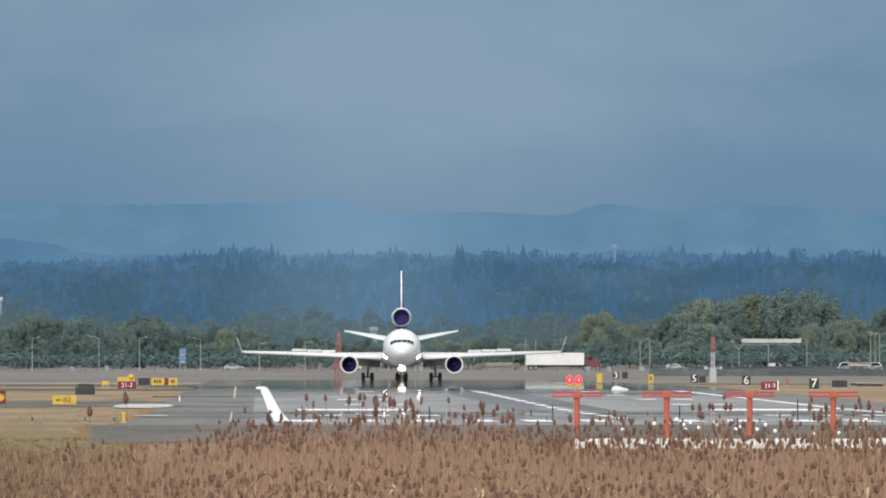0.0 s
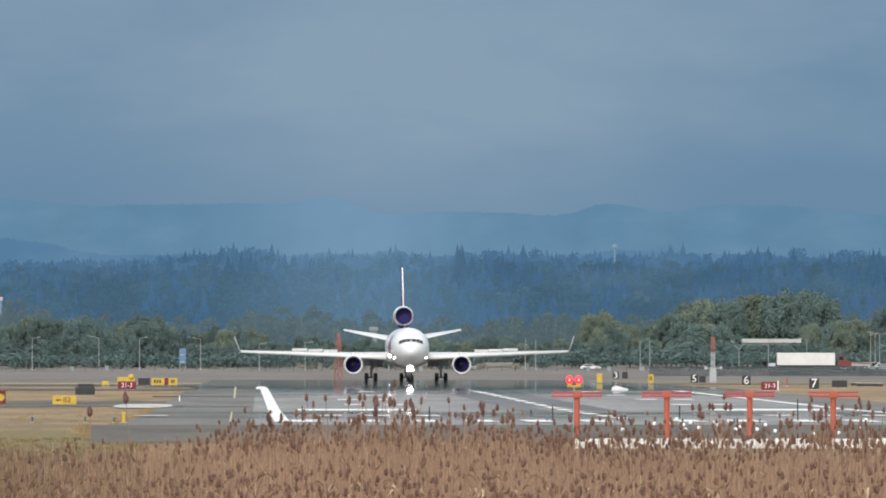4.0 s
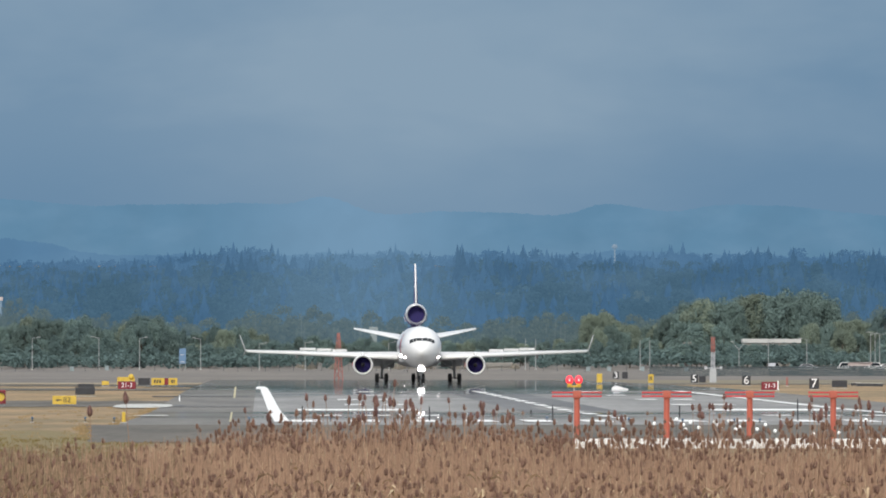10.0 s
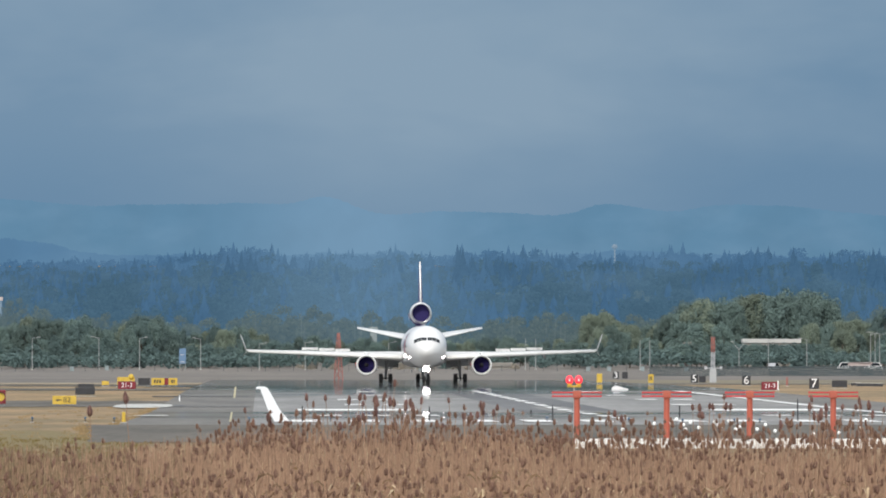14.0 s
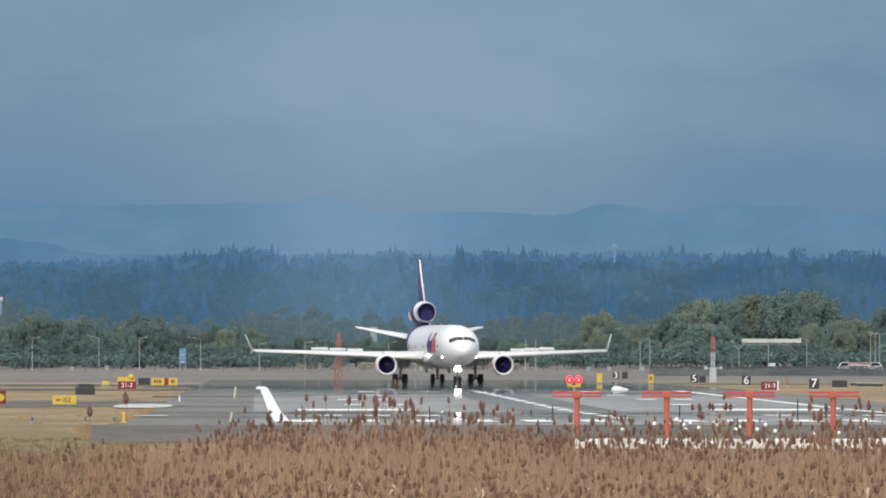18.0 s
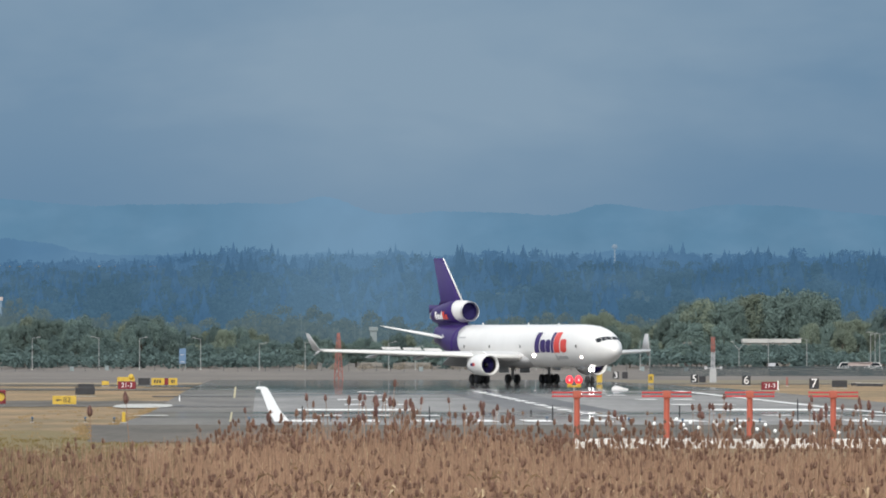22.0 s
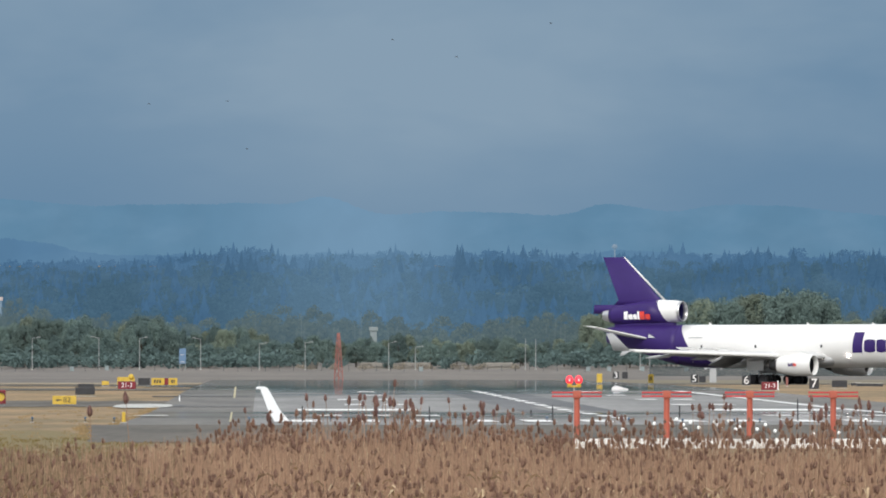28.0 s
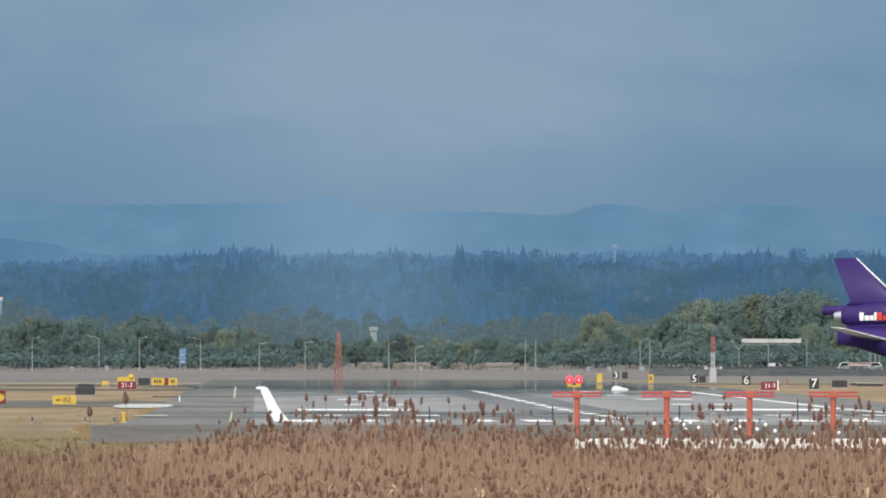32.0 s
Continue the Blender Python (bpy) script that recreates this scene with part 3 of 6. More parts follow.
def build_airliner():
    """Three-engined wide-body freighter. Its origin is the ground point midway between the main legs, nose along +X."""
    jet = thing("airliner", pose(22, 3119, gs(3119)), "white three-engined cargo airliner with purple tail and raised spoilers", "airplane")
    CZ, R = 5.23, 2.96
    # barrel: nose and mid part white, tail part purple
    front = [(33.55, 4.56, 0.03, 0.03), (33.4, 4.57, 0.42, 0.40), (33.0, 4.61, 0.86, 0.82), (32.2, 4.69, 1.38, 1.32), (31.2, 4.80, 1.83, 1.79), (30.0, 4.93, 2.26, 2.22), (28.5, 5.08, 2.60, 2.58),
             (26.5, 5.18, 2.84, 2.83), (24.0, 5.22, 2.94, 2.94), (21.0, CZ, R, R), (10.0, CZ, R, R), (0.0, CZ, R, R), (-9.0, CZ, R, R), (-12.0, 5.29, 2.94, 2.91), (-14.3, 5.42, 2.87, 2.79)]
    tail = [(-14.3, 5.42, 2.87, 2.79), (-15.3, 5.5, 2.82, 2.72), (-18.0, 5.86, 2.55, 2.42), (-21.0, 6.36, 2.0, 1.95), (-23.5, 6.74, 1.36, 1.5), (-25.3, 6.8, 0.72, 1.2), (-26.1, 6.75, 0.34, 1.05), (-26.35, 6.75, 0.12, 0.85)]
    part("fuselage", loft(fuselage_rings(front)), M_WHITE, jet, "glossy white fuselage", True)
    part("tail_cone", loft(fuselage_rings(tail)), M_PURPLE, jet, "purple tail cone", True)
    # the purple runs on forwards below a slanting edge
    bm = bmesh.new()
    cols = []
    for k in range(49):
        a = 2 * math.pi * k / 48
        z = CZ + R * math.sin(a)
        edge = -14.25 + 0.66 * (8.19 - z) + 1.2 * max(0.0, 4.6 - z)
        col = []
        for j in range(7):
            x = -14.32 + (edge + 14.32) * j / 6
            for (xa, za, wa, ha), (xb, zb, wb, hb) in zip(front, front[1:]):
                if xb - 0.1 <= x <= xa:
                    q = (xa - x) / (xa - xb)
                    zc, w, h = za + (zb - za) * q, wa + (wb - wa) * q, ha + (hb - ha) * q
            col.append(bm.verts.new((x, (w + 0.015) * math.cos(a), zc + (h + 0.015) * math.sin(a))))
        cols.append(col)
    for c0, c1 in zip(cols, cols[1:]):
        for j in range(6):
            bm.faces.new((c0[j], c0[j + 1], c1[j + 1], c1[j]))
    part("tail_paint", bm, M_PURPLE, jet, "purple paint with a slanting edge", True)
    # belly fairing between the wings
    part("belly_fairing", loft([circle_ring(x, 0, z, w, h, 24) for x, z, w, h in ((11, 3.6, 1.2, 0.5), (9, 3.35, 2.9, 0.95), (3, 3.25, 3.25, 1.05), (-3, 3.3, 3.1, 1.0), (-8, 3.6, 1.3, 0.5))]), M_GREYP, jet, "grey belly fairing", True)
    # cockpit windows, laid on the skin of the nose

    def nose_x(y, z):
        """Where the skin of the nose lies ahead of a point of its front view."""
        lo, hi = 24.0, 33.5
        for _ in range(40):
            x = (lo + hi) / 2
            for (xa, za, wa, ha), (xb, zb, wb, hb) in zip(front, front[1:]):
                if xb <= x <= xa:
                    u = (xa - x) / (xa - xb)
                    zc, w, h = za + (zb - za) * u, wa + (wb - wa) * u, ha + (hb - ha) * u
            if (y / w) ** 2 + ((z - zc) / h) ** 2 < 1:
                lo = x
            else:
                hi = x
        return lo
    for side in (-1, 1):
        for y0, y1, low0, low1, top0, top1 in ((0.04, 0.79, 6.07, 6.05, 6.5, 6.48), (0.83, 1.27, 6.03, 5.88, 6.47, 6.41), (1.31, 1.8, 5.86, 5.66, 6.38, 6.14)):
            bm = bmesh.new()
            grid = []
            for i in range(5):
                f = i / 4
                y = y0 + (y1 - y0) * f
                lo, hi = low0 + (low1 - low0) * f, top0 + (top1 - top0) * f
                grid.append([bm.verts.new((nose_x(y, lo + (hi - lo) * j / 4) + 0.035, side * (y + 0.01), lo + (hi - lo) * j / 4 + 0.015)) for j in range(5)])
            for i in range(4):
                for j in range(4):
                    bm.faces.new((grid[i][j], grid[i + 1][j], grid[i + 1][j + 1], grid[i][j + 1]))
            part("cockpit_window", bm, M_GLASS, jet, "dark cockpit glass")
    # small ports along the side
    for side in (-1, 1):
        for x in (26.4, 8.2, -1.9, -10.2):
            part("door_port", boxed(x - 0.13, x + 0.13, side * R - 0.03, side * R + 0.025, 5.0, 5.4, 0.02), M_DARKMETAL, jet)
    # ---- wings ----
    for side in (-1, 1):
        wing = part("wing", loft([section(11.2, side * 0.5, 3.55, 15.5, 0.12), section(8.6, side * 2.95, 3.75, 12.4, 0.125), section(2.9, side * 10.2, 4.1, 7.7, 0.105), section(-9.0, side * 25.1, 4.68, 2.95, 0.10)]), M_WING, jet, "light grey swept wing", True)
        part("leading_edge", loft([section(x + 0.28, side * y, z - 0.12, c * 0.15 + 0.35, 0.36, 8) for x, y, z, c in ((8.6, 3.2, 3.76, 12.4), (2.9, 10.2, 4.1, 7.7), (-9.0, 24.9, 4.68, 2.95))]), M_SLAT, wing, "pale lowered slat", True)
        # raised spoilers, three panels on each wing
        for y0, y1 in ((10.4, 12.5), (12.6, 14.8), (14.9, 17.2)):
            xa, xb = 2.9 - 0.79 * (y0 - 10.2) - 3.9, 2.9 - 0.79 * (y1 - 10.2) - 3.4
            za, zb = 4.1 + 0.039 * (y0 - 10.2) + 0.45, 4.1 + 0.039 * (y1 - 10.2) + 0.38
            bm = bmesh.new()
            vs = [bm.verts.new(p) for p in ((xa, side * y0, za), (xb, side * y1, zb), (xb - 0.8, side * y1, zb + 0.36), (xa - 0.85, side * y0, za + 0.38))]
            bm.faces.new(vs)
            bmesh.ops.solidify(bm, geom=bm.faces[:], thickness=0.06)
            part("spoiler", bm, M_SLAT, wing, "raised white spoiler")
        # flaps, hanging
        for y0, y1 in ((3.4, 8.0), (9.0, 16.8)):
            f = lambda y: (8.6 - 0.786 * (y - 2.95)) - (12.4 - 0.65 * (y - 2.95) if y < 10.2 else 7.7 - 0.319 * (y - 10.2))
            cz = lambda y: 3.75 + 0.048 * (y - 2.95) if y < 10.2 else 4.1 + 0.039 * (y - 10.2)
            part("flap", loft([section(f(y) + 0.5, side * y, cz(y) - 0.15, c, 0.12, 8, 0.46 if y0 < 5 else 0.1) for y, c in ((y0, 3.0 if y0 < 5 else 2.4), (y1, 2.6 if y1 < 9 else 1.7))]), M_GREYP, wing, "lowered grey flap", True)
        for y in (6.4, 12.3, 17.6):
            x = 8.6 - 0.786 * (y - 2.95) - 5.2
            z = 3.75 + 0.043 * (y - 2.95) - 0.5
            part("flap_track_fairing", loft([circle_ring(x + dx, side * y, z - dz, r, r * 1.2, 10) for dx, r, dz in ((1.2, 0.04, -0.15), (0.5, 0.18, 0.0), (-0.9, 0.22, 0.06), (-2.2, 0.15, 0.16), (-3.0, 0.04, 0.22))]), M_GREYP, wing, "", True)
        # winglets: large upper, small lower
        def fin_sec(xl, y, z, c, t):
            return [(p[0], y + (p[2] - z), z) for p in section(xl, 0, z, c, t, 8)]
        part("winglet", loft([fin_sec(-9.6, side * 25.1, 4.66, 2.5, 0.08), fin_sec(-11.7, side * 25.95, 7.0, 1.05, 0.08)]), M_GREYP, wing, "grey upturned winglet", True)
        part("lower_winglet", loft([fin_sec(-9.4, side * 25.1, 4.58, 1.3, 0.08), fin_sec(-10.5, side * 25.5, 3.95, 0.5, 0.08)]), M_GREYP, wing, "", True)
        # ---- wing engine ----
        ey, ez, ex = side * 8.2, 2.62, 9.7
        eng = part("engine", revolve([(0.0, 1.25), (0.06, 1.33), (-0.25, 1.41), (-1.2, 1.48), (-2.8, 1.465), (-4.2, 1.3), (-5.2, 1.08)], (ex, ey, ez)), M_WHITE, jet, "white engine nacelle", True)
        # pale slat paint stands in for the bright sheen of polished metal
        part("intake_lip", revolve([(-0.55, 1.16), (-0.15, 1.215), (0.05, 1.285), (0.09, 1.335), (0.02, 1.385), (-0.25, 1.425)], (ex, ey, ez)), M_SLAT, eng, "polished intake lip", True)
        part("intake_duct", revolve([(-0.5, 1.165), (-1.5, 1.18)], (ex, ey, ez)), M_DARKMETAL, eng, "", True)
        bm = bmesh.new()
        for k in range(26):
            a = 2 * math.pi * k / 26
            ca, sa = math.cos(a), math.sin(a)
            a2 = a + 0.2
            vs = [bm.verts.new((ex - 1.2, ey + 0.3 * ca, ez + 0.3 * sa)), bm.verts.new((ex - 1.15, ey + 1.13 * ca, ez + 1.13 * sa)), bm.verts.new((ex - 1.42, ey + 1.13 * math.cos(a2), ez + 1.13 * math.sin(a2))), bm.verts.new((ex - 1.45, ey + 0.3 * math.cos(a2 + 0.3), ez + 0.3 * math.sin(a2 + 0.3)))]
            bm.faces.new(vs)
        rod(bm, (ex - 1.6, ey, ez), (ex - 1.5, ey, ez), 1.15, n=26)
        part("fan", bm, M_FAN, eng, "dark fan blades")
        part("spinner", loft([circle_ring(ex - 0.75 - dx, ey, ez, r, r, 16) for dx, r in ((0, 0.02), (0.15, 0.15), (0.5, 0.32))]), M_DARKMETAL, eng, "", True)
        part("exhaust", revolve([(-4.6, 0.9), (-5.6, 0.78), (-6.5, 0.6), (-6.6, 0.5)], (ex, ey, ez)), M_DARKMETAL, eng, "dark exhaust nozzle", True)
        part("exhaust_plug", loft([circle_ring(ex - 5.2 - dx, ey, ez, r, r, 14) for dx, r in ((0, 0.5), (1.2, 0.4), (2.2, 0.03))]), M_METAL, eng, "", True)
        part("pylon", loft([[(ex - 0.9, ey - 0.05, ez + 1.5), (ex - 0.9, ey + 0.05, ez + 1.5), (ex - 0.9, ey + 0.05, ez + 1.3), (ex - 0.9, ey - 0.05, ez + 1.3)],
                            [(ex - 2.2, ey - 0.24, ez + 1.85), (ex - 2.2, ey + 0.24, ez + 1.85), (ex - 2.2, ey + 0.24, ez + 1.2), (ex - 2.2, ey - 0.24, ez + 1.2)],
                            [(ex - 5.2, ey - 0.26, ez + 1.9), (ex - 5.2, ey + 0.26, ez + 1.9), (ex - 5.2, ey + 0.26, ez + 0.7), (ex - 5.2, ey - 0.26, ez + 0.7)],
                            [(ex - 8.5, ey - 0.05, ez + 1.5), (ex - 8.5, ey + 0.05, ez + 1.5), (ex - 8.5, ey + 0.05, ez + 1.1), (ex - 8.5, ey - 0.05, ez + 1.1)]]), M_WHITE, eng, "")
        # marks on the nacelle: plain blocks in place of the lettering
        for s2 in (-1, 1):
            for u0, u1, hi, m_ in ((0.0, 0.2, 0.46, M_PURPLE), (0.25, 0.48, 0.3, M_PURPLE), (0.53, 0.76, 0.46, M_PURPLE), (0.8, 1.04, 0.46, M_ORANGE_L), (1.08, 1.3, 0.3, M_ORANGE_L)):
                a, b = (ex - 3.15 + u0, ex - 3.15 + u1) if s2 == -1 else (ex - 1.85 - u1, ex - 1.85 - u0)
                part("engine_mark", boxed(a, b, ey + s2 * 1.485 - 0.03, ey + s2 * 1.485 + 0.03, ez - 0.15, ez - 0.15 + hi, 0.015), m_, eng)
        # ---- landing lamp in the wing root ----
        for lx, ly, lz, lr in ((12.2, 2.66, 3.95, 0.24), (27.0, 2.36, 3.7, 0.15)):
            bm = bmesh.new()
            bmesh.ops.create_uvsphere(bm, u_segments=14, v_segments=8, radius=lr, matrix=Matrix.LocRotScale((lx, side * ly, lz), None, (0.6, 1, 1)))
            part("landing_lamp", bm, M_LAMP2, jet, "glaring landing light", True)
        # ---- tailplane ----
        part("tailplane", loft([section(-17.6, side * 0.8, 6.0, 6.6, 0.07, 8, -0.14), section(-18.6, side * 1.9, 6.25, 5.9, 0.07, 8, -0.14), section(-23.1, side * 9.0, 7.86, 2.05, 0.06, 8, -0.12)]), M_WHITE, jet, "white upswept tailplane", True)
    # ---- tail engine, fin, rudder ----
    cowl = revolve([(0.0, 1.28), (0.05, 1.345), (-0.3, 1.42), (-1.4, 1.53), (-2.7, 1.6)], (-14.6, 0, 10.05))
    housing = loft([circle_ring(-14.6 + x, 0, z, r, r * 1.02, 28) for x, z, r in ((-2.7, 10.05, 1.602), (-5.0, 9.98, 1.61), (-8.0, 9.75, 1.46), (-10.3, 9.58, 1.16), (-11.0, 9.55, 1.04))])
    for v in list(cowl.verts) + list(housing.verts):
        if -17.5 < v.co.x < -17.2:
            v.co.x -= 0.55 * (v.co.z - 10.05)       # slanting edge of the white
    e2 = part("tail_engine", cowl, M_WHITE, jet, "white tail engine intake", True)
    part("intake_lip", revolve([(-0.5, 1.2), (-0.1, 1.245), (0.06, 1.305), (0.1, 1.355), (0.02, 1.4), (-0.28, 1.435)], (-14.6, 0, 10.05)), M_METAL, e2, "polished intake lip", True)
    part("intake_duct", revolve([(-0.45, 1.21), (-1.5, 1.19)], (-14.6, 0, 10.05)), M_FAN, e2, "", True)
    part("fan", rodded((-16.1, 0, 10.05), (-15.95, 0, 10.05), 1.2, n=24), M_FAN, e2, "dark duct behind the intake")
    part("nacelle", housing, M_PURPLE, e2, "purple tail engine housing", True)
    part("exhaust", revolve([(-10.6, 1.0), (-11.4, 0.86), (-12.1, 0.7)], (-14.6, 0, 9.5)), M_METAL, e2, "bare metal exhaust", True)
    part("exhaust_plug", loft([circle_ring(-25.6 - dx, 0, 9.5, r, r, 12) for dx, r in ((0, 0.55), (0.9, 0.42), (1.6, 0.03))]), M_DARKMETAL, e2, "", True)
    part("engine_pylon", loft([[(-15.6 + dz * 0.25, -0.12, z), (-16.6, -0.62, z), (-22.0, -0.66, z), (-25.0 + dz, -0.12, z), (-25.0 + dz, 0.12, z), (-22.0, 0.66, z), (-16.6, 0.62, z), (-15.6 + dz * 0.25, 0.12, z)] for z, dz in ((7.6, 0), (8.9, -0.2))]), M_PURPLE, jet, "purple pylon under the tail engine")

    def fin_ring(xl, z, c, t):
        return [(p[0], p[2] - z, z) for p in section(xl, 0, z, c, t, 10)]
    part("fin", loft([fin_ring(-16.9, 10.9, 8.4, 0.1), fin_ring(-17.9, 11.6, 6.6, 0.1), fin_ring(-23.6, 17.5, 3.25, 0.085)]), M_PURPLE, jet, "tall purple fin", True)
    part("fin_leading_edge", loft([fin_ring(-16.75 - 0.04, 11.2, 0.42, 0.62), fin_ring(-23.5 - 0.02, 17.5, 0.28, 0.62)]), M_WHITE, jet, "white leading edge of the fin", True)
    part("rudder_base", loft([fin_ring(-21.5, 9.75, 6.9, 0.17), fin_ring(-21.5, 10.98, 6.8, 0.15)]), M_PURPLE, jet, "purple lower rudder", True)
    # ---- marks on the fuselage and tail: plain blocks in place of lettering ----

    def skin_shape(edges, x_at, z0, z1, mat, name, side, curve=R, cz=CZ, out=0.035):
        """A plain shape laid on the round skin: edges(f) gives its two ends at the height f, from 0 to 1."""
        n = 14
        bm = bmesh.new()
        rows = []
        for row in range(n + 1):
            f = row / n
            z = z0 + (z1 - z0) * f
            y = math.sqrt(max(0.01, curve * curve - (z - cz) ** 2)) + out
            rows.append([bm.verts.new((x_at(u), side * y, z)) for u in edges(f)])
        for a, b in zip(rows, rows[1:]):
            bm.faces.new((a[0], a[1], b[1], b[0]))
        part(name, bm, mat, jet, "")

    def upright(a, b, slant=0.0):
        return lambda f: (a + slant * f, b + slant * f)

    def rounded(a, b):
        def ends(f):
            half = (b - a) / 2 * (1 - abs(2 * f - 1) ** 9) ** 0.5 + 0.01
            return (a + b) / 2 - half, (a + b) / 2 + half
        return ends

    # plain patches in two colours: tall blocks and low rounds; heights are shares of the tallest
    PATCHES = ((upright(0.02, 1.08, 0.1), 0.0, 1.0, 0), (rounded(1.3, 2.5), 0.0, 0.66, 0), (rounded(2.62, 3.66), 0.0, 0.66, 0), (upright(3.78, 4.34), 0.0, 1.0, 0), (upright(4.44, 5.72), 0.0, 1.0, 1), (rounded(5.95, 7.3), 0.0, 0.68, 1))
    for side in (-1, 1):
        first = 12.9 if side == -1 else 23.1
        step = 1 if side == -1 else -1
        for edges, lo, hi, second in PATCHES:
            skin_shape(edges, lambda u: first + step * u * 1.42, 4.3 + 2.8 * lo, 4.3 + 2.8 * hi, M_ORANGE_L if second else M_PURPLE, "fuselage_mark", side)
        for a, b, lo, hi in ((4.45, 4.85, 3.28, 4.05), (4.95, 7.1, 3.45, 3.85)):
            skin_shape(upright(a, b), lambda u: first + step * u * 1.42, lo, hi, M_GREYP, "text_bar", side)
        # marks on the tail engine
        f2 = -22.9 if side == -1 else -18.8
        for edges, lo, hi, second in PATCHES:
            skin_shape(edges, lambda u: f2 + step * u * 0.56, 8.95 + 1.1 * lo, 8.95 + 1.1 * hi, M_ORANGE_L if second else M_LEGEND, "tail_mark", side, 1.6, 9.8, 0.06)
        # pale panel at the root of the tailplane
        skin_shape(lambda f: (-18.6, -17.5 - 1.0 * f), lambda u: u, 6.45, 6.95, M_GREYP, "tail_root_panel", side, 2.6, 5.9, 0.05)
        # registration bar
        skin_shape(upright(-12.3, -10.2), lambda u: u, 6.35, 6.53, M_GREYP, "text_bar", side, 2.94, 5.28)
    # ---- antennas and beacon ----
    for x, h in ((15, 0.22), (5, 0.28), (-10, 0.32)):
        part("antenna", loft([[(x, -0.03, 8.14), (x, 0.03, 8.14), (x - 0.5, 0.03, 8.14), (x - 0.5, -0.03, 8.14)], [(x - 0.3, -0.02, 8.16 + h), (x - 0.3, 0.02, 8.16 + h), (x - 0.55, 0.02, 8.16 + h), (x - 0.55, -0.02, 8.16 + h)]]), M_WHITE, jet)
    # ---- landing gear ----
    tyre, rim = wheel_meshes(0.69, 0.54)
    ntyre, nrim = wheel_meshes(0.54, 0.38)

    def add_wheel(gear, x, y, r, ty, ri):
        hub = new("wheel")
        hub.empty_display_size = 0.2
        hub.parent = gear
        hub.location = (x, y, r)
        part("tyre", ty, None, hub)
        part("rim", ri, None, hub)
        WHEELS.append((hub, x, y, r))

    for gy, gx, bogie in ((-5.33, 0.0, True), (5.33, 0.0, True), (0.0, -0.6, False)):
        gear = part("main_gear", rodded((gx, gy, 0.75), (gx + 0.15, gy * 0.97, 3.6), 0.19, 0.24, 12), M_GREYP, jet, "main landing gear leg")
        part("brace", rodded((gx, gy * 0.99, 1.7), (gx + 1.7, gy * 0.9, 3.3), 0.09), M_GREYP, gear)
        part("brace", rodded((gx, gy * 0.99, 1.9), (gx, gy * 0.55 if bogie else 0.9, 3.3), 0.08), M_GREYP, gear)
        if bogie:
            part("bogie_beam", rodded((gx - 0.85, gy, 0.69), (gx + 0.85, gy, 0.69), 0.14, n=10), M_DARKMETAL, gear)
        for wx in ((-0.82, 0.82) if bogie else (0.0,)):
            part("axle", rodded((gx + wx, gy - 0.7, 0.69), (gx + wx, gy + 0.7, 0.69), 0.08), M_DARKMETAL, gear)
            for wy in (-0.68, 0.68):
                add_wheel(jet, gx + wx, gy + wy, 0.69, tyre, rim)
        if bogie:
            sg = 1 if gy > 0 else -1
            part("gear_door", boxed(gx - 1.4, gx + 1.2, gy + sg * 1.15, gy + sg * 1.23, 1.9, 3.7, 0.03), M_WHITE, gear, "open gear door")
            part("inner_gear_door", boxed(gx - 1.6, gx + 1.6, sg * 1.55, sg * 1.63, 1.55, 2.9, 0.03), M_GREYP, gear, "open belly door")
    nose = part("nose_gear", rodded((24.6, 0, 0.5), (24.8, 0, 3.2), 0.12, 0.16, 12), M_GREYP, jet, "nose landing gear leg")
    part("axle", rodded((24.6, -0.45, 0.54), (24.6, 0.45, 0.54), 0.07), M_DARKMETAL, nose)
    part("drag_strut", rodded((24.7, 0, 1.5), (26.4, 0, 3.0), 0.07), M_GREYP, nose)
    for sg in (-1, 1):
        add_wheel(jet, 24.6, sg * 0.34, 0.54, ntyre, nrim)
        part("nose_gear_door", boxed(22.6, 24.5, sg * 0.72, sg * 0.77, 2.1, 2.85, 0.02), M_GREYP, nose, "open nose gear door")
        # discs oversized for glare; long tube made up to hide them from the side
        lamp = part("taxi_lamp", rodded((24.92, sg * 0.24, 1.95), (24.96, sg * 0.24, 1.95), 0.28, n=20), M_LAMP, nose, "glaring nose light")
        part("lamp_housing", revolve([(-0.3, 0.06), (-0.2, 0.22), (-0.05, 0.29), (0.5, 0.29), (0.5, 0.284), (-0.05, 0.283)], (24.9, sg * 0.24, 1.95), 20), M_DARKMETAL, lamp, "", True)
    return jet


jet = build_airliner()
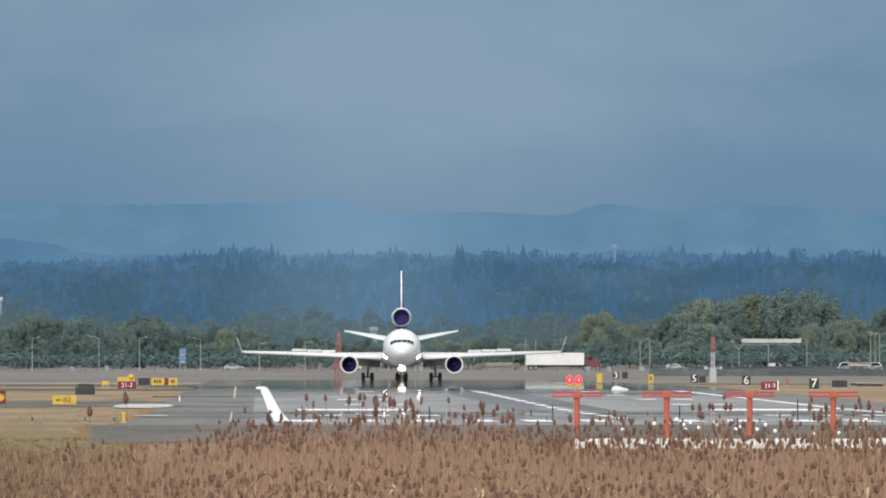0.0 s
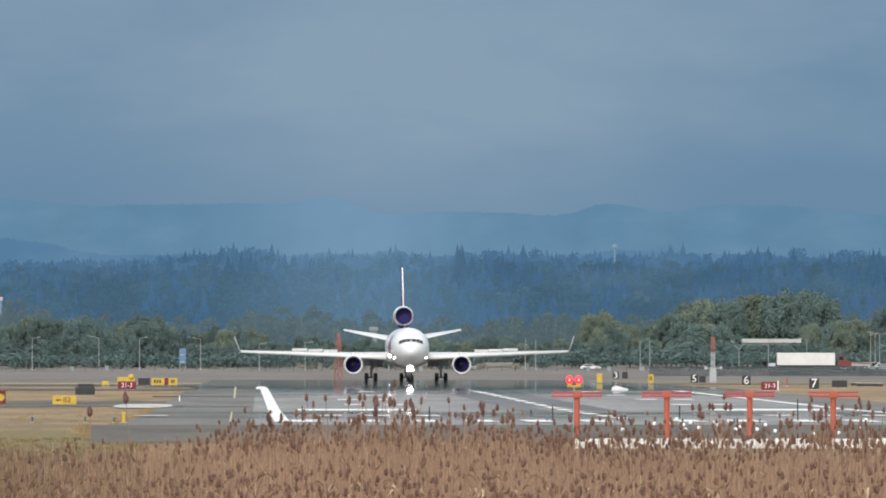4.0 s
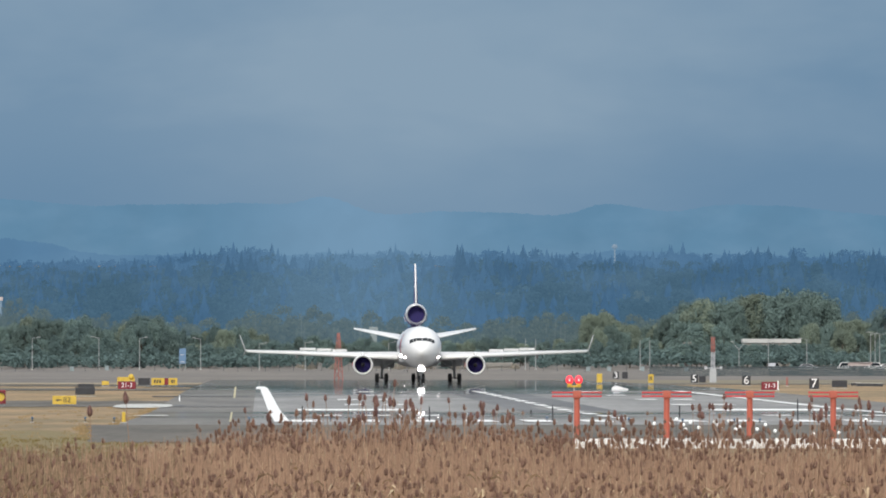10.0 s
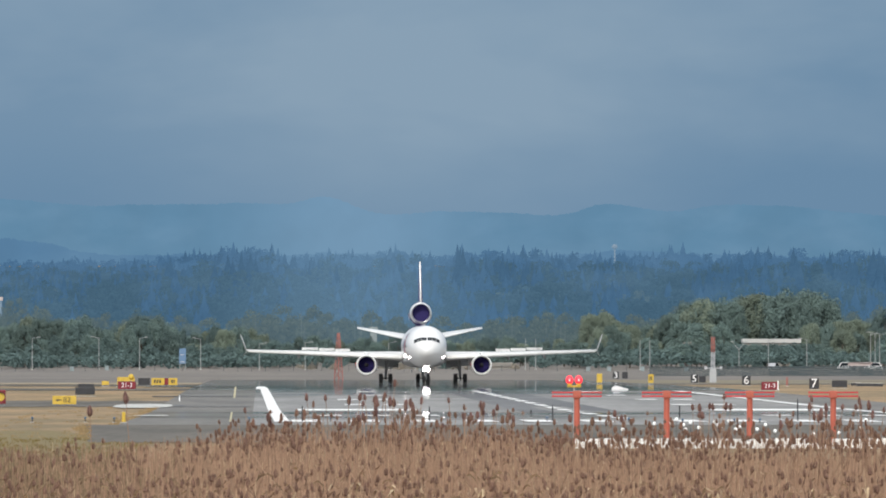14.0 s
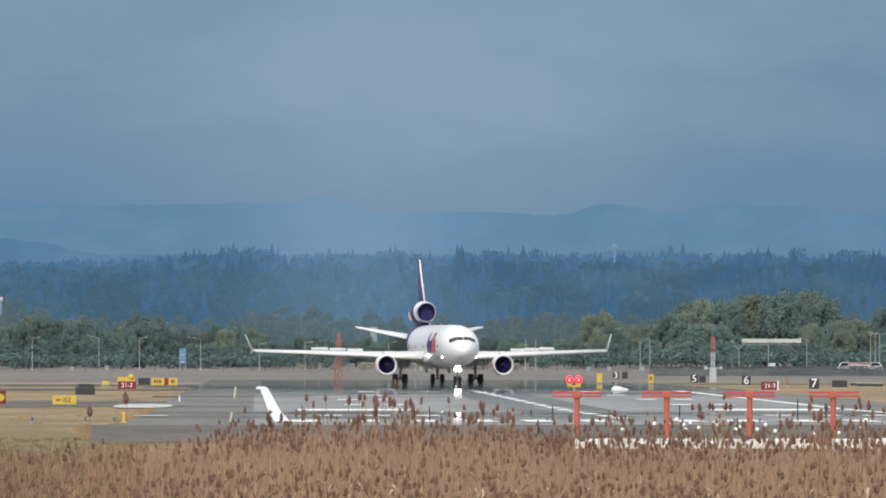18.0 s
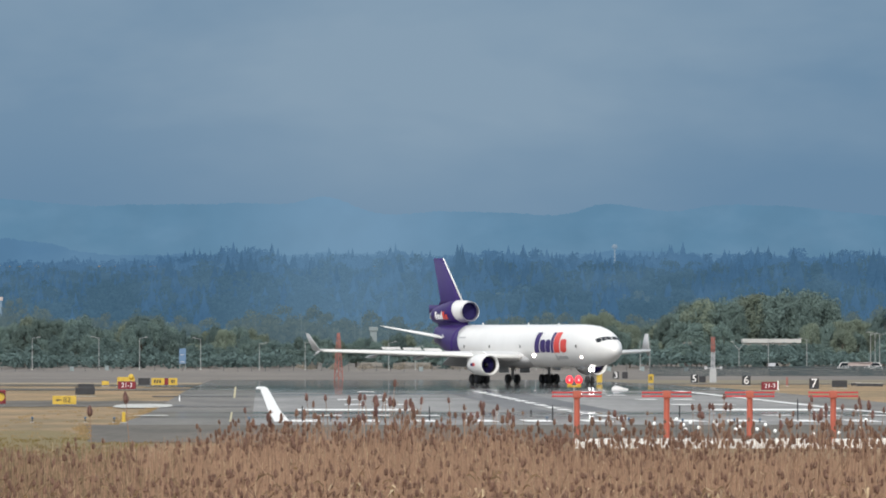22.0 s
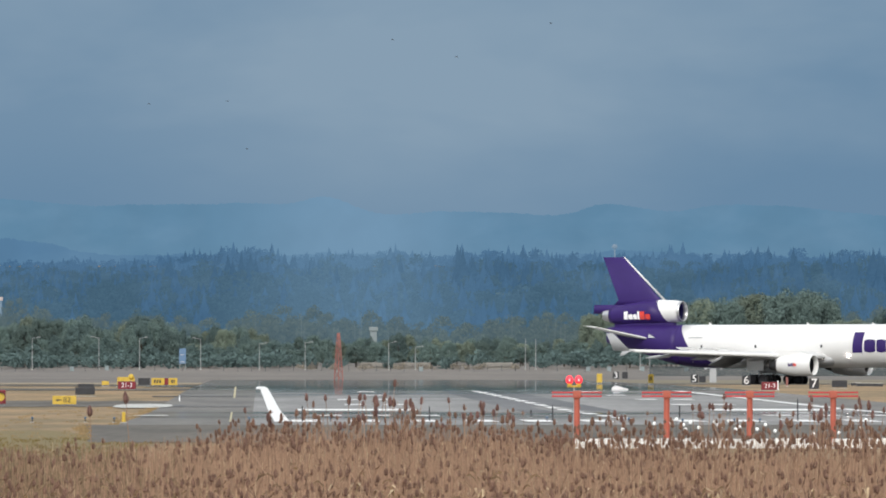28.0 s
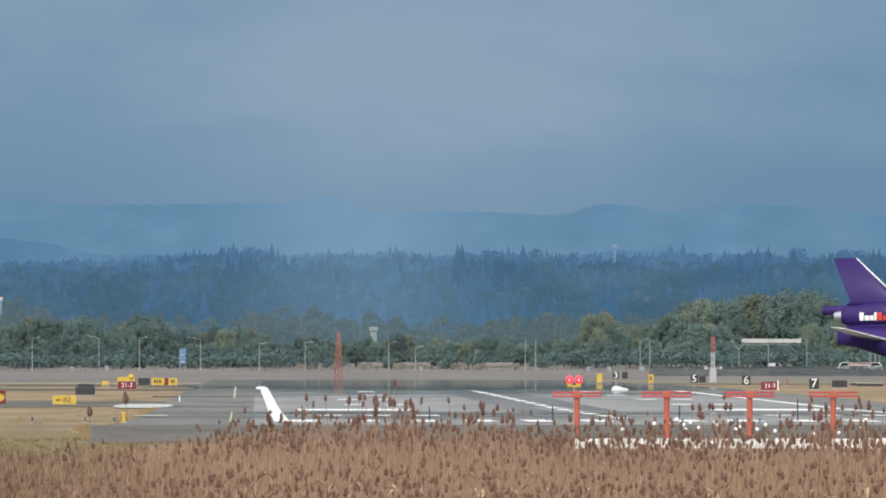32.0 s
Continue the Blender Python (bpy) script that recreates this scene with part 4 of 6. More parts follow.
# seconds, X, Y, heading in degrees from +X
JET_ROWS = [(0.0, 22.03, 3117.4, -90.3), (0.5, 21.91, 3105.2, -90.0), (1.0, 21.85, 3093.0, -89.7), (2.0, 21.83, 3068.8, -89.4), (3.0, 21.86, 3045.5, -89.3), (3.5, 21.95, 3034.4, -89.1), (5.5, 22.25, 2991.3, -89.0),
            (6.0, 22.35, 2980.9, -89.1), (7.0, 22.55, 2960.6, -89.3), (8.0, 22.7, 2941.4, -89.4), (9.0, 22.85, 2922.8, -89.3), (10.0, 22.94, 2904.9, -89.4), (11.0, 23.02, 2887.6, -89.8), (12.0, 23.05, 2871.1, -89.7),
            (13.0, 23.07, 2855.3, -89.6), (14.0, 23.11, 2840.3, -89.4), (14.5, 23.17, 2833.2, -89.3), (16.5, 23.69, 2806.4, -87.6), (17.0, 23.93, 2800.2, -86.8), (18.0, 24.79, 2789.1, -84.2), (19.0, 26.2, 2779.0, -80.8),
            (20.0, 28.32, 2769.2, -77.0), (21.0, 31.27, 2759.3, -71.7), (22.0, 35.03, 2749.8, -65.9), (23.0, 39.38, 2741.5, -60.0), (24.0, 44.53, 2733.9, -53.7), (25.0, 50.23, 2727.2, -47.3), (25.5, 53.26, 2724.2, -44.0),
            (27.5, 66.73, 2714.7, -31.7), (28.0, 70.49, 2712.7, -28.8), (29.0, 78.32, 2709.2, -24.1), (30.0, 86.63, 2706.4, -20.9), (31.0, 95.21, 2703.8, -18.5), (32.0, 103.97, 2701.6, -15.4)]

# ================= far land =================


def across(u, y):
    """X of the line of sight numbered u (its bearing from the runway's axis is u - 462 parts in 35200) at distance y."""
    return (u - 462) / 35200 * y


def height(v, y):
    """Height of the line of sight numbered v at distance y."""
    return EYE + (653.2 - v) / 35200 * y


def along(points, u):
    """The value at u on a line through (u, value) points."""
    for (a, va), (b, vb) in zip(points, points[1:]):
        if a <= u <= b:
            return va + (vb - va) * (u - a) / (b - a)
    return points[-1][1]


def ridge(name, y, depth, low, crest, mat, label, seed):
    """A long ridge: crest(u) is its skyline."""
    verts, faces = [], []
    us = list(range(-900, -40, 12)) + list(range(-40, 1620, 2)) + list(range(1620, 2500, 12))
    rows = 7
    for u in us:
        top = height(crest(u), y + depth)
        for r in range(rows):
            f = r / (rows - 1)
            yy = y + depth * f
            bump = 0.5 * noise.noise((u * 0.02, f * 5, seed)) * (1 - f)
            verts.append((across(u, yy), yy, low + (top - low) * f ** 0.85 + bump))
    for i in range(len(us) - 1):
        for r in range(rows - 1):
            a = i * rows + r
            faces.append((a, a + rows, a + rows + 1, a + 1))
    tagged(new(name, mesh(name, verts, faces, mat, True)), label, "hill", "", "structure")


def bump_at(u, c, w, h):
    return h * math.exp(-((u - c) / w) ** 2)


def crest_far(u):
    n = noise.noise((u * 0.0045, 3.1, 0)) * 4 + noise.noise((u * 0.02, 7.7, 0)) * 3 + noise.noise((u * 0.09, 1.3, 0)) * 1.2
    n += noise.noise((u * 0.22, 2.3, 0)) * 2.6 + noise.noise((u * 0.7, 5.3, 0)) * 1.8
    line = ((-900, 345), (0, 352), (170, 366), (250, 362), (400, 359), (520, 362), (545, 349), (590, 347), (630, 368), (690, 381), (735, 380), (760, 375), (860, 376), (925, 378), (960, 383), (1000, 383), (1030, 372), (1055, 362), (1110, 364), (1190, 376), (1235, 366), (1290, 361), (1400, 366), (1568, 384), (2500, 400))
    return sum(along(line, u + d) for d in (-24, -12, 0, 12, 24)) / 5 - n * 0.6


def crest_mid(u):
    n = noise.noise((u * 0.006, 13.1, 0)) * 8 + noise.noise((u * 0.03, 17.7, 0)) * 3.5 + noise.noise((u * 0.12, 11.3, 0)) * 1.5
    n += noise.noise((u * 0.35, 4.3, 0)) * 2.0 + noise.noise((u * 0.9, 8.3, 0)) * 1.2
    return 452 - bump_at(u, 0, 110, 28) - bump_at(u, 1120, 60, 7) - n


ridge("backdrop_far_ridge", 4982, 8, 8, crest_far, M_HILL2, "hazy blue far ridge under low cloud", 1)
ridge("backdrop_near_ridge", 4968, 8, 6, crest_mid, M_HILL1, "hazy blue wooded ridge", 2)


def conifer_tris(rng, x, y, z, h, w, verts, faces, tiers=6, spokes=6):
    """Boughs of one far conifer, added to the lists."""
    for k in range(tiers):
        f = k / tiers
        zz = z + h * (0.12 + 0.8 * f)
        r = w * (1 - f) ** 0.8 * rng.uniform(0.75, 1.2) + 0.06
        a0 = rng.uniform(0, 6.28)
        for s in range(spokes):
            a = a0 + 6.283 * s / spokes + rng.uniform(-0.2, 0.2)
            rr = r * rng.uniform(0.7, 1.15)
            n = len(verts)
            verts += [(x + 0.15 * rr * math.cos(a + 1.57), y + 0.15 * rr * math.sin(a + 1.57), zz + h * 0.2), (x + rr * math.cos(a - 0.45), y + rr * math.sin(a - 0.45), zz - h * 0.06), (x + rr * math.cos(a + 0.45), y + rr * math.sin(a + 0.45), zz - h * 0.06 * rng.uniform(0.3, 1.5))]
            faces.append((n, n + 1, n + 2))


def clump_tris(rng, x, y, z, h, w, verts, faces, n_leaf=46):
    """A far broadleaf crown of loose tufts, added to the lists."""
    lobes = [(x + rng.uniform(-0.5, 0.5) * w, y + rng.uniform(-0.5, 0.5) * w, z + h * rng.uniform(0.4, 0.75), w * rng.uniform(0.4, 0.65)) for _ in range(4)]
    for k in range(n_leaf):
        lx, ly, lz, lr = lobes[k % 4]
        a, b = rng.uniform(0, 6.283), math.asin(rng.uniform(-0.6, 1))
        r = lr * rng.uniform(0.7, 1.08)
        p = Vector((lx + r * math.cos(a) * math.cos(b), ly + r * math.sin(a) * math.cos(b), lz + r * math.sin(b) * 0.95))
        s = lr * rng.uniform(0.16, 0.3)
        d1 = Vector((rng.uniform(-1, 1), rng.uniform(-1, 1), rng.uniform(-0.6, 0.6))).normalized() * s
        d2 = Vector((rng.uniform(-1, 1), rng.uniform(-0.4, 0.4), rng.uniform(-1, 1))).normalized() * s
        n = len(verts)
        verts += [tuple(p + d1), tuple(p + d2), tuple(p - d1), tuple(p - d2)]
        faces.append((n, n + 1, n + 2, n + 3))


def crown_leaves(rng, w, h, lobes_n, leaves, size, verts, faces, at=(0, 0, 0)):
    """A broadleaf crown: many small leaf tufts round uneven lobes, with gaps, added to the lists."""
    lobes = []
    for k in range(lobes_n):
        a, b = rng.uniform(0, 6.283), math.asin(rng.uniform(-0.75, 1))
        f = rng.uniform(0.78, 1.0) if k % 9 else rng.uniform(1.0, 1.16)
        lr = rng.uniform(0.085, 0.15) * w
        taper = 1.0 if b < 0 else 1.0 - 0.18 * math.sin(b)
        lobes.append((at[0] + w * 0.37 * f * taper * math.cos(a) * math.cos(b), at[1] + w * 0.37 * f * taper * math.sin(a) * math.cos(b), at[2] + h * (0.5 + 0.38 * f * math.sin(b)), lr))
    for k in range(leaves):
        lx, ly, lz, lr = lobes[rng.randrange(lobes_n)]
        a, b = rng.uniform(0, 6.283), math.asin(rng.uniform(-0.7, 1))
        r = lr * rng.uniform(0.75, 1.1)
        o = Vector((math.cos(a) * math.cos(b), math.sin(a) * math.cos(b), math.sin(b)))
        p = Vector((lx, ly, lz)) + o * r
        s = size * rng.uniform(0.6, 1.35)
        # tufts lie roughly along the outside of their lobe
        q = o + Vector((rng.uniform(-1, 1), rng.uniform(-1, 1), rng.uniform(-1, 1))) * 0.5
        d1 = q.cross(Vector((rng.uniform(-1, 1), rng.uniform(-1, 1), rng.uniform(-1, 1)))).normalized() * s
        d2 = q.cross(d1).normalized() * s * 0.7
        n = len(verts)
        verts += [tuple(p + d1), tuple(p + d2), tuple(p - d1), tuple(p - d2)]
        faces.append((n, n + 1, n + 2, n + 3))


def build_forest():
    rng = random.Random(4)
    v1, f1, v2, f2, v3, f3 = [], [], [], [], [], []
    def stand(u, y):
        """How tall the wood stands at a place."""
        low = along(((-300, 0.4), (0, 0.4), (80, 0.55), (160, 0.65), (300, 0.8), (380, 1.0), (2000, 1.0)), u) if y > 4885 else 1.0
        return low * (0.62 + 0.75 * max(0.0, 0.5 + noise.noise((u * 0.018, y * 0.03, 2.0))))
    for k in range(4600):
        y = 4700 + 262 * rng.random() ** 0.85
        u = rng.uniform(-250, 1820)
        x = across(u, y)
        f = (y - 4700) / 262
        g = noise.noise((u * 0.008, y * 0.02, 5.0))
        if rng.random() < 0.03 + 0.45 * f + 0.55 * g:
            h = rng.uniform(4.0, 7.0) * (1.3 - 0.72 * f) * stand(u, y)
            conifer_tris(rng, x, y, gs(y) - 0.2, h, h * rng.uniform(0.22, 0.34), *((v3, f3) if f > 0.93 else (v1, f1)), 10, 8)
        else:
            h = rng.uniform(3.6, 6.0) * (1.2 - 0.62 * f) * stand(u, y)
            clump_tris(rng, x, y, gs(y) - 0.3, h, h * rng.uniform(0.4, 0.65), *((v3, f3) if f > 0.93 else (v2, f2)), 120)
    # taller stands on the skyline
    for u0, n, hh, wide in ((425, 22, 6.3, 34), (385, 3, 5.6, 8), (345, 7, 4.6, 14), (165, 8, 2.7, 20), (95, 8, 2.3, 16), (300, 5, 3.4, 16), (230, 3, 3.2, 6), (590, 10, 4.8, 20), (690, 3, 5.2, 8), (640, 4, 4.6, 12), (808, 4, 6.8, 7), (830, 4, 5.4, 10), (875, 7, 6.0, 14), (930, 12, 5.6, 24), (985, 12, 5.0, 24),
                            (1010, 8, 4.2, 14), (1130, 14, 4.6, 30), (1325, 16, 5.2, 26), (1240, 6, 4.0, 20), (1405, 3, 6.4, 5), (1490, 9, 5.2, 26), (1555, 6, 6.2, 12), (40, 4, 1.8, 20)):
        for k in range(2 * n):
            y = rng.uniform(4940, 4962)
            h = hh * rng.uniform(0.45, 1.0)
            x = across(u0 + rng.gauss(0, wide), y)
            if rng.random() < 0.5:
                clump_tris(rng, x, y, gs(y) - 0.3, h * 0.9, h * 0.42, *((v3, f3) if k % 3 else (v1, f1)), 130)
            else:
                conifer_tris(rng, x, y, gs(y) - 0.2, h, h * rng.uniform(0.24, 0.38), *((v3, f3) if k % 3 else (v1, f1)), 11, 8)
    for k in range(420):
        y = rng.uniform(4930, 4962)
        u = rng.uniform(-200, 1780)
        clump_tris(rng, across(u, y), y, gs(y) - 0.3, rng.uniform(1.6, 3.4) * (0.6 if u < 300 else 1.0), rng.uniform(1.0, 2.2), v3, f3, 90)
    # tall dark conifers and pale crowns that stand out on the slope
    v4, f4, v5, f5 = [], [], [], []
    for u0, n, hh, wide, y0 in ((430, 14, 8.5, 34, 4890), (300, 4, 6.5, 20, 4880), (150, 8, 6.0, 40, 4860), (30, 5, 5.5, 25, 4850), (560, 6, 7.5, 30, 4900), (690, 4, 8.0, 12, 4905), (808, 5, 10.5, 8, 4895), (832, 4, 8.5, 8, 4890), (880, 8, 9.0, 16, 4885), (950, 8, 8.0, 25, 4890), (1110, 7, 7.5, 30, 4880),
                                (1242, 8, 8.5, 16, 4860), (1290, 6, 7.0, 18, 4850), (1405, 5, 10.0, 7, 4890), (1340, 6, 6.5, 20, 4890), (1485, 12, 9.0, 18, 4880), (1555, 10, 10.0, 14, 4885)):
        for k in range(n):
            y = y0 + rng.uniform(-14, 14)
            h = hh * rng.uniform(0.6, 1.0)
            conifer_tris(rng, across(u0 + rng.gauss(0, wide), y), y, gs(y) - 0.2, h, h * rng.uniform(0.17, 0.26), v4, f4, 13, 9)
    for u0, y, h in ((885, 4846, 3.0), (902, 4850, 2.6), (1105, 4836, 3.2), (1128, 4842, 3.6), (1150, 4838, 2.8), (265, 4862, 2.2), (300, 4850, 2.4), (205, 4870, 1.8), (560, 4838, 3.0), (590, 4842, 2.6), (980, 4848, 3.0), (1000, 4842, 2.8), (700, 4832, 2.6), (95, 4868, 1.9)):
        crown_leaves(rng, h * 1.3, h, 16, 500, 0.24, v5, f5, (across(u0, y), y, gs(y)))
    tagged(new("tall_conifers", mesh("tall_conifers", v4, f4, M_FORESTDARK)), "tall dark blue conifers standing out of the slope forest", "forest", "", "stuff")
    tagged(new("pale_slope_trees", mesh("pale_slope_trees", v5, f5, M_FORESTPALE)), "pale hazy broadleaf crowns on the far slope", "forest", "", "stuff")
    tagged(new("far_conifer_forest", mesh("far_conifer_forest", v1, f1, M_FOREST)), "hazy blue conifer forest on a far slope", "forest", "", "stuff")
    tagged(new("farthest_forest", mesh("farthest_forest", v3, f3, M_FORESTFAR)), "forest skyline coloured pale blue for thick haze", "forest", "", "stuff")
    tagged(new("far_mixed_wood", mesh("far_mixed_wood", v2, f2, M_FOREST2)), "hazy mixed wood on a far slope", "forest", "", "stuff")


build_forest()


def crown_mesh(rng, name, mat, w, h, lobes_n=85, leaves=15000, size=0.13):
    verts, faces = [], []
    crown_leaves(rng, w, h, lobes_n, leaves, size, verts, faces)
    return mesh(name, verts, faces, mat)


def build_midwood():
    """Hazy broadleaf trees between the belt by the road and the slope."""
    rng = random.Random(17)
    sky = ((-300, 535), (0, 532), (60, 530), (90, 545), (130, 560), (200, 556), (240, 556), (330, 554), (420, 566), (440, 545), (470, 535), (520, 530), (575, 528), (600, 548), (700, 546), (750, 560), (800, 556), (840, 572),
           (880, 546), (920, 556), (980, 540), (1040, 560), (1100, 560), (1180, 545), (1300, 528), (1440, 520), (1480, 545), (1900, 540))
    verts, faces = [], []
    for row in range(3):
        u = -160.0 + 11 * row
        while u < 1730:
            y = 4702 - 22 * row + rng.uniform(-8, 8)
            v = along(sky, u) + rng.uniform(-3, 10) + 14 * row - (8 if row == 0 and rng.random() < 0.3 else 0)
            h = height(v, y) - gs(y)
            w = min(h * 0.95, rng.uniform(6.5, 10.0))
            crown_leaves(rng, w, h, 44, 2000, 0.22, verts, faces, (across(u, y), y, gs(y)))
            u += w * 5.6 * rng.uniform(0.8, 1.15)
    bm = bmesh.new()
    for k in range(16):
        u = rng.choice((470, 520, 565, 600, 640, 700, 900, 985, 1080)) + rng.gauss(0, 16)
        y = rng.uniform(4650, 4656)
        rod(bm, (across(u, y), y, gs(y)), (across(u + rng.uniform(-2, 2), y), y, height(rng.uniform(552, 580), y)), 0.09, 0.04, 5)
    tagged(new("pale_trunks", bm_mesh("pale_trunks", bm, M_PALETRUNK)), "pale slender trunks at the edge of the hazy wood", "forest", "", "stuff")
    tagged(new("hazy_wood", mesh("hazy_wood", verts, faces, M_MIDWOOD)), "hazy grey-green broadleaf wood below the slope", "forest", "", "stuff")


build_midwood()


def build_trees():
    rng = random.Random(11)
    kinds = []
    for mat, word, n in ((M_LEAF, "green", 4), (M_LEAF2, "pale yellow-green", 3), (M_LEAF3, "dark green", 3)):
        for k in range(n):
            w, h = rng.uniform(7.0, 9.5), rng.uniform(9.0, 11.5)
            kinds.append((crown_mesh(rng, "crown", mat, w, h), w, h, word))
    trunks = []
    for k in range(4):
        bm = bmesh.new()
        rod(bm, (0, 0, -0.3), (rng.uniform(-0.2, 0.2), 0, 3.4), 0.30, 0.2, 7)
        for s in range(5):
            a = rng.uniform(0, 6.283)
            rod(bm, (0, 0, 2.2 + 0.3 * s), (1.6 * math.cos(a), 1.6 * math.sin(a), 4.6 + 0.7 * s), 0.12, 0.04, 5)
        rod(bm, (0, 0, 3.3), (0.2, 0.1, 7.5), 0.2, 0.05, 6)
        trunks.append(bm_mesh("trunk", bm, M_BARK))
    sky = ((-400, 575), (0, 575), (40, 556), (70, 560), (100, 556), (150, 553), (175, 575), (200, 573), (235, 552), (260, 552), (300, 562), (330, 580), (360, 572), (400, 576), (450, 578), (480, 592), (530, 596), (600, 600), (640, 592), (700, 592),
           (760, 590), (800, 602), (850, 592), (900, 596), (960, 598), (1020, 598), (1040, 560), (1065, 545), (1090, 552), (1120, 566), (1170, 572), (1195, 535), (1240, 520), (1300, 526), (1350, 518), (1400, 512), (1450, 510), (1480, 558), (1530, 560), (1568, 550), (2000, 555))

    def skyline(u):
        return along(sky, u)

    def plant(u, y, top, choice):
        me, w, h, word = kinds[choice]
        z = gs(y)
        full = top - z
        k = max(0.35, full / h / 0.96)
        ob = thing("tree", pose(across(u, y), y, z, 0, 0, rng.uniform(0, 360)), word + " broadleaf tree in the belt beyond the road", "tree", "trees beyond the airfield")
        wide = max(k, 0.7)
        ob.scale = (wide * rng.uniform(0.65, 1.05), wide * rng.uniform(0.65, 1.05), k)
        part("trunk", rng.choice(trunks), None, ob)
        part("crown", me, None, ob)

    u = -130.0
    while u < 1700:
        v = skyline(u) + rng.uniform(-4, 12)
        y = rng.uniform(4590, 4625)
        pale = 385 < u < 470 or 760 < u < 830 or 1030 < u < 1170 or 1470 < u < 1540
        plant(u, y, height(v, y), rng.choice((4, 5, 6)) if (pale and rng.random() < 0.7) or rng.random() < 0.12 else rng.choice((0, 1, 2, 3) if 1165 < u < 1490 else (0, 1, 2, 3, 7, 8, 9)))
        u += rng.uniform(16, 27)
    u = -120.0
    while u < 1700:
        y = rng.uniform(4520, 4560)
        v = max(skyline(u) + rng.uniform(14, 40), 570)
        if 1300 < u < 1425:
            v = rng.uniform(606, 616)
        plant(u, y, height(v, y), rng.choice((0, 1, 2, 3, 4, 5) if 1020 < u < 1490 else (0, 1, 2, 3, 4, 7, 8, 9)))
        u += rng.uniform(17, 30)
    for k in range(30):
        y = rng.uniform(4458, 4485)
        plant(1188 + 9 * k, y, height(rng.uniform(607, 613), y), rng.choice((0, 3, 7, 8, 9)))
    u = -110.0
    while u < 1690:
        y = rng.uniform(4455, 4500)
        v = rng.uniform(600, 622) if u < 1150 else rng.uniform(608, 624)
        # no dark kinds in the middle: lighter leaves stand in for haze
        plant(u, y, height(v, y), rng.choice((0, 1, 2, 3, 5) if 480 < u < 1000 else (0, 1, 3, 7, 8, 9, 7)))
        u += rng.uniform(24, 42)


build_trees()


def build_undergrowth():
    rng = random.Random(8)
    verts, faces = [], []
    for k in range(560):
        y = rng.uniform(4440, 4500)
        u = rng.uniform(-200, 1750)
        if 525 < u < 965 and rng.random() < 0.85:
            continue
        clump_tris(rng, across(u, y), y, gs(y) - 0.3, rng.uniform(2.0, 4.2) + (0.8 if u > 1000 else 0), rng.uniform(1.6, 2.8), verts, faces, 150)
    tagged(new("undergrowth", mesh("undergrowth", verts, faces, M_BRUSH)), "green undergrowth darkened for the shade at the foot of the trees", "bushes", "", "stuff")
    verts, faces = [], []
    for k in range(8):
        u0 = 545 + 52 * k + rng.uniform(-8, 8)
        for j in range(4):
            y = rng.uniform(4428, 4436)
            clump_tris(rng, across(u0 + rng.gauss(0, 6), y), y, gs(y) - 0.35, rng.uniform(1.2, 1.9), rng.uniform(0.9, 1.4), verts, faces, 90)
    tagged(new("dry_scrub", mesh("dry_scrub", verts, faces, M_SCRUB)), "dry beige scrub along the road before the trees", "bushes", "", "stuff")


build_undergrowth()

# ================= buildings and road furniture beyond the airfield =================


def building(u0, u1, y, v_top, depth, wall, roof, label, windows=0, floor_v=None):
    x0, x1, z1 = across(u0, y), across(u1, y), height(v_top, y)
    z0 = gs(y) - 0.2
    b = thing("building", pose((x0 + x1) / 2, y, z0), label, "building", "far buildings")
    w, h = (x1 - x0) / 2, z1 - z0
    part("wall", boxed(-w, w, 0, depth, 0, h - 0.9), wall, b)
    part("roof", boxed(-w - 0.25, w + 0.25, -0.3, depth + 0.3, h - 0.9, h, 0.06), roof, b, "pale flat roof edge")
    for k in range(windows):
        x = -w + (k + 0.5) * 2 * w / windows
        win = part("window", boxed(x - 0.6, x + 0.6, -0.06, 0.02, h - 2.8, h - 1.5), M_GLASS, b, "dark window")
        part("frame", boxed(x - 0.7, x + 0.7, -0.03, 0.01, h - 2.9, h - 1.4), M_POLE, win)


building(1316, 1360, 4505, 600, 10, M_WALL, M_ROOF, "low building with a bright white roof among trees", 3)
building(1362, 1416, 4506, 600, 10, M_WALL, M_ROOF, "long low building with a bright white roof among trees", 4)
building(1197, 1211, 4502, 610, 6, M_WALL, M_ROOF, "small pale-roofed building among trees", 1)
building(1212, 1222, 4506, 606, 6, M_REDCAB, M_WALL, "small red-walled building among trees", 1)
building(536, 562, 4446, 641, 5, M_WALL, M_WALL, "low beige roadside building", 2)
building(640, 760, 4446, 642, 5, M_WALL, M_WALL, "long low beige roadside building", 7)
building(862, 906, 4446, 642, 5, M_WALL, M_WALL, "low beige roadside shed", 3)
building(655, 667, 4640, 579, 5, M_TOWERWALL, M_TOWERWALL, "pale square tower block above the trees")
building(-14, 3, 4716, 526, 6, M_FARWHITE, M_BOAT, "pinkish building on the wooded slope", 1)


def water_tower(u, y, v_top):
    z0, z1 = gs(y), height(v_top, y)
    t = thing("water_tower", pose(across(u, y), y, z0), "white water tower above the far forest", "tower")
    h = z1 - z0
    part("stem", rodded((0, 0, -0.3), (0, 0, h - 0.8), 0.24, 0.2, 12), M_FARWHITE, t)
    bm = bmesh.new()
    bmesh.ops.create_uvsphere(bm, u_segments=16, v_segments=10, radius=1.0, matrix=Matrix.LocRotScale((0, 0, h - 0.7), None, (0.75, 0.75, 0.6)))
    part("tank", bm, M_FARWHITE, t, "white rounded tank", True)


water_tower(1088, 4946, 432)


